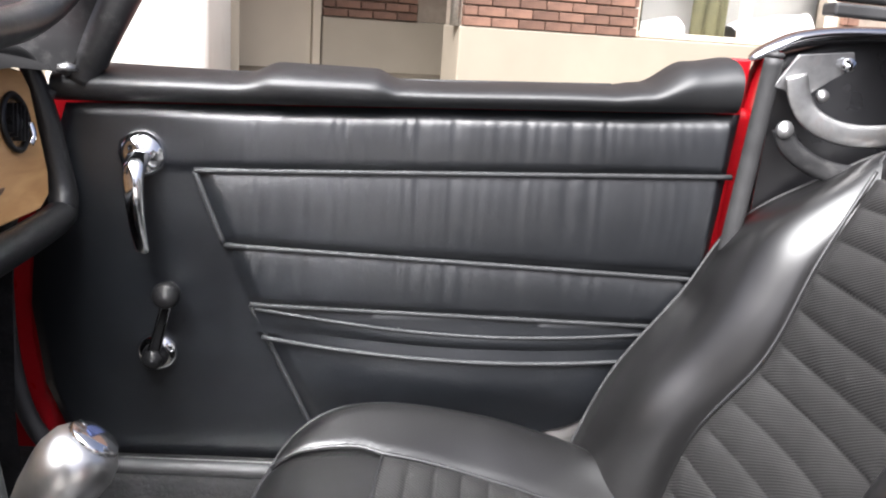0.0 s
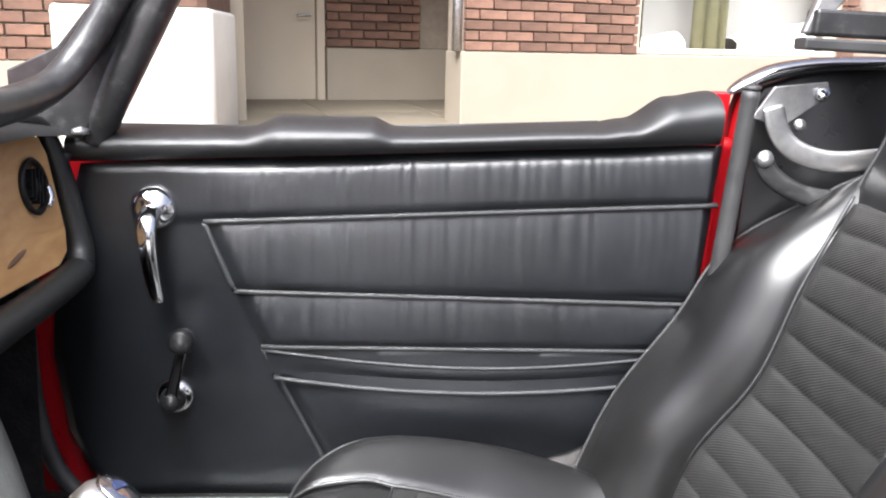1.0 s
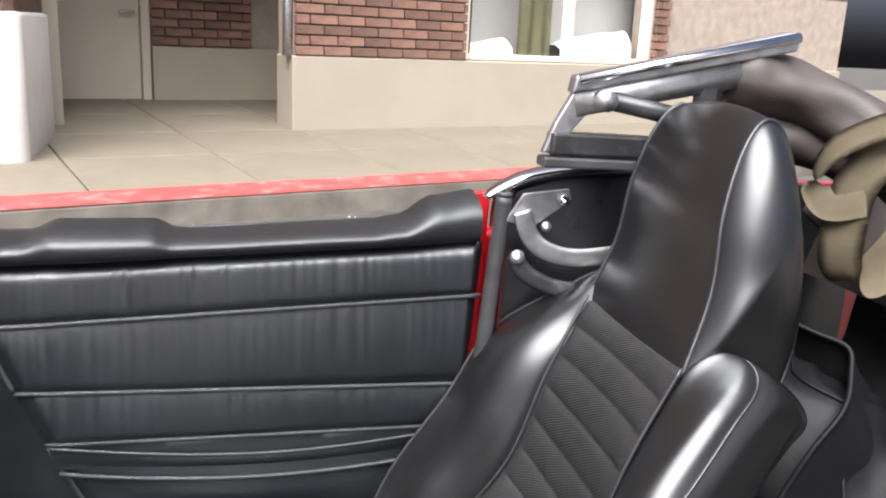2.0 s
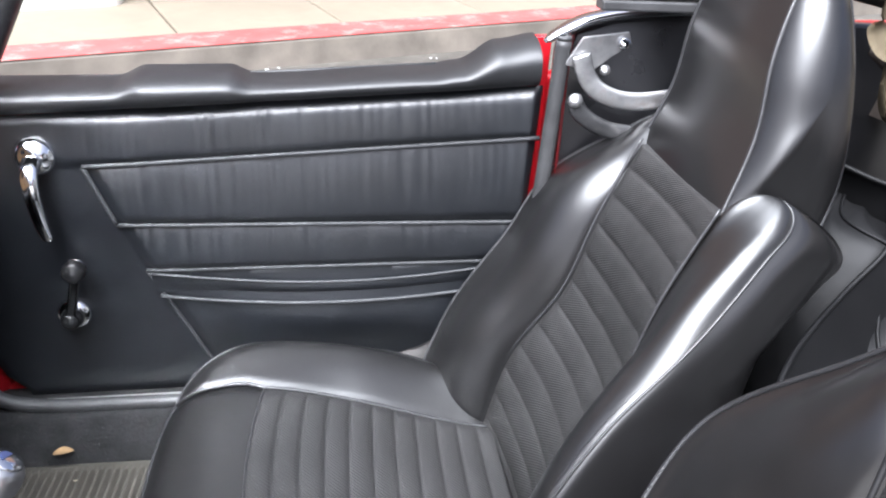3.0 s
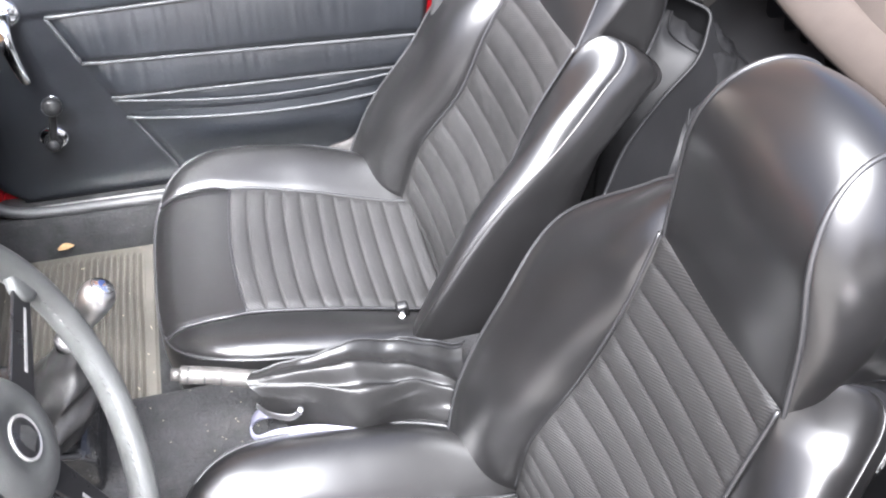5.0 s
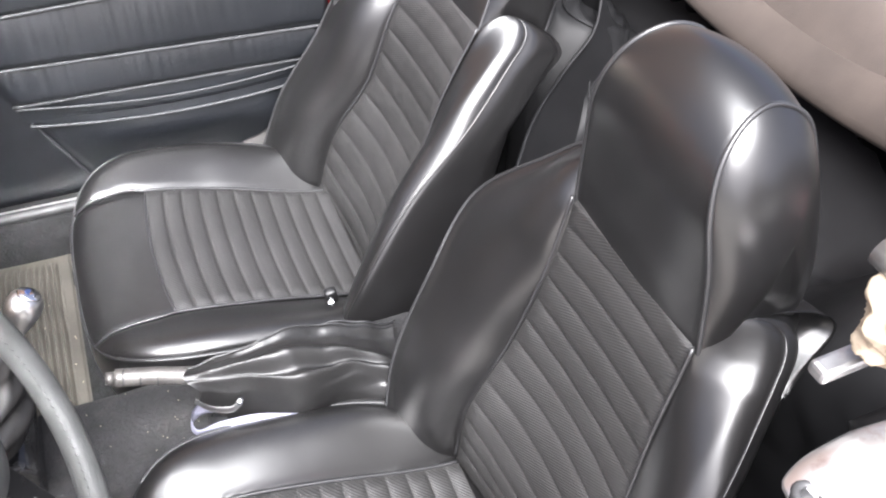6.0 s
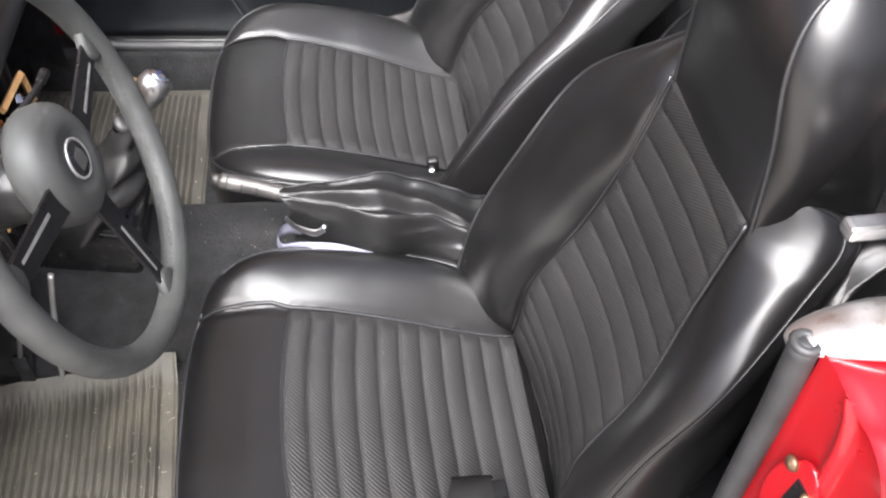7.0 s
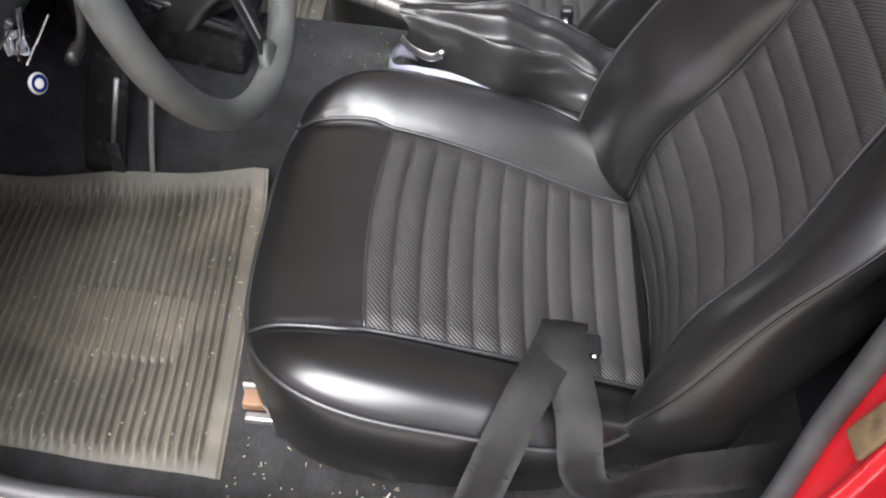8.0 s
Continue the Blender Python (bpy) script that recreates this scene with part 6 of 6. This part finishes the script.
    edge = smooth_line([(0.715, 0.44, 0.72), (0.736, 0.42, 0.718), (0.772, 0.38, 0.706), (0.797, 0.351, 0.697), (0.79, 0.33, 0.675), (0.762, 0.298, 0.642), (0.70, 0.27, 0.60), (0.61, 0.2, 0.57), (0.54, 0.12, 0.54)], 8)
    part("cover_edge", tube(edge, 0.0034, 8), COVER, hood, "turned black vinyl edge of the cover")
    part("cover_fold", grid(40, 14, lambda u, v: edge[min(int(u * (len(edge) - 1)), len(edge) - 1)] + Vector((0.10, -0.02, -0.16)) * v + Vector((0.012, 0.01, 0.008)) * math.sin(v * 9 + u * 6) * v + Vector((0, 0, 0.01)) * noise.noise((u * 8, v * 5, 2)) * v), COVER, hood, "creased black vinyl fold")
    part("cover_piping", tube([Vector(cover(i / 40 * 0.45 + 0.5, 0.55)) + Vector((0, 0, 0.002)) for i in range(41)], 0.0025, 8), COVER, hood)


build_hood()


def build_straps():
    st = thing("khaki_strap", "khaki webbing strap looped over the folded hood", "strap")
    part("strap", ribbon([(0.92, 0.36, 0.97), (0.86, 0.40, 0.965), (0.81, 0.44, 0.93), (0.795, 0.455, 0.885), (0.80, 0.43, 0.855), (0.83, 0.40, 0.865)], 0.035, Vector((0.3, 0.4, 1))), KHAKI, st)
    part("strap", ribbon([(0.87, 0.40, 0.94), (0.83, 0.42, 0.89), (0.812, 0.412, 0.82), (0.815, 0.405, 0.777), (0.835, 0.395, 0.765), (0.86, 0.385, 0.79), (0.885, 0.37, 0.84)], 0.06, Vector((-0.4, 1, 0.1))), KHAKI, st, "wide hanging strap")
    cl = thing("beige_cloth", "crumpled beige cloth bundle on the hood frame", "cloth")
    def lump(u, v):
        a, b = u * math.tau, v * math.pi
        p = Vector((math.cos(a) * math.sin(b), math.sin(a) * math.sin(b), math.cos(b)))
        r = 1 + 0.25 * noise.noise(p * 1.5) - 0.5 * abs(noise.noise(p * 1.7 + Vector((3, 1, 0)))) + 0.2 - 0.22 * abs(noise.noise(p * 4.2 + Vector((0, 2, 5)))) + 0.05 * noise.noise(p * 9)
        return (0.482 + 0.038 * r * p.x, -0.552 + 0.034 * r * p.y, 0.955 + 0.036 * r * p.z + 0.026 * p.x)
    bm = grid(90, 60, lump, True)
    bmesh.ops.remove_doubles(bm, verts=bm.verts, dist=0.0005)
    part("cloth", bm, BEIGE, cl)


build_straps()


# ---- belts and small things ----
def build_driver_belt():
    b = thing("seat_belt", "slack black seat belt with a buckle beside the driver's seat", "seat belt")
    A = Vector((0.93, -0.30, -0.2))
    part("webbing", ribbon([(0.216, -0.452, 0.372), (0.208, -0.464, 0.403), (0.195, -0.50, 0.404), (0.17, -0.55, 0.396), (0.147, -0.598, 0.36), (0.128, -0.638, 0.29), (0.118, -0.66, 0.2)], 0.046, [Vector((1, 0, 0)), Vector((1, 0, 0)), Vector((1, -0.12, -0.05)), A, A, A, A]), WEBBING, b)
    part("webbing", ribbon([(0.214, -0.452, 0.375), (0.206, -0.466, 0.407), (0.209, -0.505, 0.405), (0.217, -0.538, 0.393), (0.224, -0.568, 0.383), (0.229, -0.594, 0.362), (0.238, -0.607, 0.338), (0.258, -0.612, 0.322), (0.282, -0.606, 0.318), (0.31, -0.592, 0.316), (0.345, -0.582, 0.316), (0.385, -0.575, 0.318), (0.45, -0.56, 0.322), (0.53, -0.545, 0.325)], 0.046,
                           [Vector((1, 0, 0)), Vector((1, 0, 0)), Vector((1, 0.1, 0)), Vector((1, 0.05, 0.1)), Vector((1, 0.1, 0.2)), Vector((0.9, 0.2, 0.5)), Vector((0.6, 0.2, 0.9)), Vector((0.2, 0.25, 1)), Vector((0, 0.3, 1)), Vector((-0.1, 0.4, 1)), Vector((-0.2, 0.6, 0.8)), Vector((-0.25, 0.7, 0.7)), Vector((-0.2, 0.7, 0.7)), Vector((0, 0.7, 0.7))]), WEBBING, b)
    part("buckle", moved(block(-0.02, 0.02, -0.012, 0.012, -0.03, 0.03, 0.004), pose(0.232, -0.455, 0.34, 20, 10, 10)), PLASTIC, b, "black buckle")
    part("rivet", lathe([(0, 0), (0.006, 0), (0.005, 0.003), (0, 0.004)], 12, pose(0.25, -0.47, 0.355)), CHROME, b)
    part("anchor_bolt", lathe([(0, 0), (0.011, 0), (0.011, 0.006), (0.005, 0.009), (0, 0.009)], 14, pose(0.275, -0.575, 0.262, 30, 0, 0)), CHROME, b, "bright anchor bolt")
    p = thing("belt_buckle", "black and chrome belt buckle between the passenger seat and tunnel", "buckle")
    part("body", moved(block(-0.010, 0.010, -0.008, 0.008, -0.024, 0.024, 0.004), pose(0.24, 0.152, 0.335, 15, -10, 0)), PLASTIC, p)
    part("button", moved(block(-0.006, 0.006, -0.010, 0.0, -0.016, 0.0, 0.002), pose(0.235, 0.145, 0.34, 15, -10, 0)), CHROME, p)
    part("stalk", tube([(0.245, 0.15, 0.31), (0.265, 0.145, 0.24)], 0.006, 8), CHROME, p)


build_driver_belt()


def build_small():
    g = thing("grey_cloth", "scrap of grey felt between the passenger seat and the door", "cloth")
    def felt(u, v):
        x = lerp(0.15, 0.33, u)
        return (x, 0.60 + 0.004 * noise.noise((u * 5, v * 5, 1)) + 0.01 * (1 - v), lerp(0.268, lerp(0.315, 0.378, min(1, u * 1.35) ** 0.8), v) + 0.004 * noise.noise((u * 6, v * 4, 8)))
    bm = grid(20, 12, felt)
    bmesh.ops.solidify(bm, geom=bm.faces[:], thickness=0.004)
    part("cloth", bm, GREY_FELT, g)
    r = thing("wood_runner", "short bare wooden packing strip beside the seat runner", "wood strip")
    part("strip", block(-0.146, 0.0, -0.495, -0.473, 0.187, 0.203, 0.002), BARE_WOOD, r, smooth=False)
    part("channel", block(-0.149, 0.0, -0.472, -0.467, 0.187, 0.208, 0.001), ALLOY, r, smooth=False)
    lf = thing("dry_leaf", "small dry leaf on the passenger mat edge", "leaf")
    part("blade", moved(grid(10, 6, lambda u, v: (0.03 * (u - 0.5), 0.016 * (v - 0.5) * math.sin(math.pi * (0.1 + 0.85 * u)), 0.004 * math.sin(u * 3) + 0.003 * (v - 0.5) ** 2)), pose(-0.325, 0.568, 0.212, 10, 0, 10)), DRY_LEAF, lf)
    # grit and straw on mats, floor and tunnel
    rnd = random.Random(11)
    bm = bmesh.new()
    def sliver(p, l, w):
        a = rnd.uniform(0, math.tau)
        d, q = Vector((math.cos(a), math.sin(a), rnd.uniform(-0.2, 0.2))) * l / 2, Vector((-math.sin(a), math.cos(a), 0)) * w / 2
        vs = [bm.verts.new(Vector(p) + o) for o in (-d - q, d - q, d + q, -d + q)]
        top = [bm.verts.new(v.co + Vector((0, 0, w * 0.6))) for v in vs]
        bm.faces.new(top)
        for i in range(4):
            bm.faces.new((vs[i], vs[(i + 1) % 4], top[(i + 1) % 4], top[i]))
    for _ in range(190):
        x, y = rnd.uniform(-0.56, -0.17), rnd.uniform(-0.57, -0.17)
        sliver((x, y, 0.195), rnd.choice((0.0015, 0.002, 0.003, 0.004, 0.007)), rnd.uniform(0.0007, 0.0016))
    for _ in range(60):
        sliver((rnd.uniform(-0.15, 0.1), rnd.uniform(-0.63, -0.52), 0.187), rnd.choice((0.0015, 0.002, 0.003, 0.006)), rnd.uniform(0.0006, 0.0011))
    for _ in range(30):
        sliver((rnd.uniform(-0.5, -0.17), rnd.uniform(0.2, 0.56), 0.195), rnd.choice((0.002, 0.003, 0.008)), rnd.uniform(0.0008, 0.002))
    for _ in range(22):
        sliver((rnd.uniform(-0.2, 0.0), rnd.uniform(-0.06, 0.06), 0.352), rnd.uniform(0.001, 0.0025), rnd.uniform(0.0006, 0.001))
    tagged(part("grit", bm, STRAW, smooth=False), "scattered straw and grit on mats and carpet", "debris", kind="stuff")
    th = thing("lint_thread", "curled pale lint thread on the black carpet", "thread")
    part("thread", tube(smooth_line([(0.012, -0.59, 0.188), (0.022, -0.598, 0.188), (0.036, -0.594, 0.188), (0.044, -0.582, 0.188)]), 0.0007, 5), TAPE, th)
    th2 = thing("lint_thread", "curled pale lint thread on the black carpet", "thread")
    part("thread", tube(smooth_line([(-0.03, -0.606, 0.188), (-0.015, -0.612, 0.188), (0.004, -0.606, 0.188)]), 0.0005, 5), TAPE, th2)
    # pale grit on the asphalt
    bm = bmesh.new()
    for _ in range(300):
        x, y = rnd.uniform(-2.2, 2.8), rnd.uniform(1.4, 4.6)
        sliver((x, y, 0.001), rnd.choice((0.006, 0.012, 0.02)), rnd.uniform(0.004, 0.008))
    tagged(part("road_grit", bm, TAPE, smooth=False), "pale grit scattered on the asphalt", "debris", kind="stuff")


build_small()

# ---- pieces of walls and pavement ----
build_slabs()
lay_bricks(front_wall, 1.75, 5.9, WALL_N, 0.84, 1.65, WINDOWS)
lay_bricks(recess_wall, 1.075, 2.0, RECESS_N, 0.84, 1.65)
lay_bricks(west_wall, -3.2, -0.95, 2.1, 0.72, 1.35)
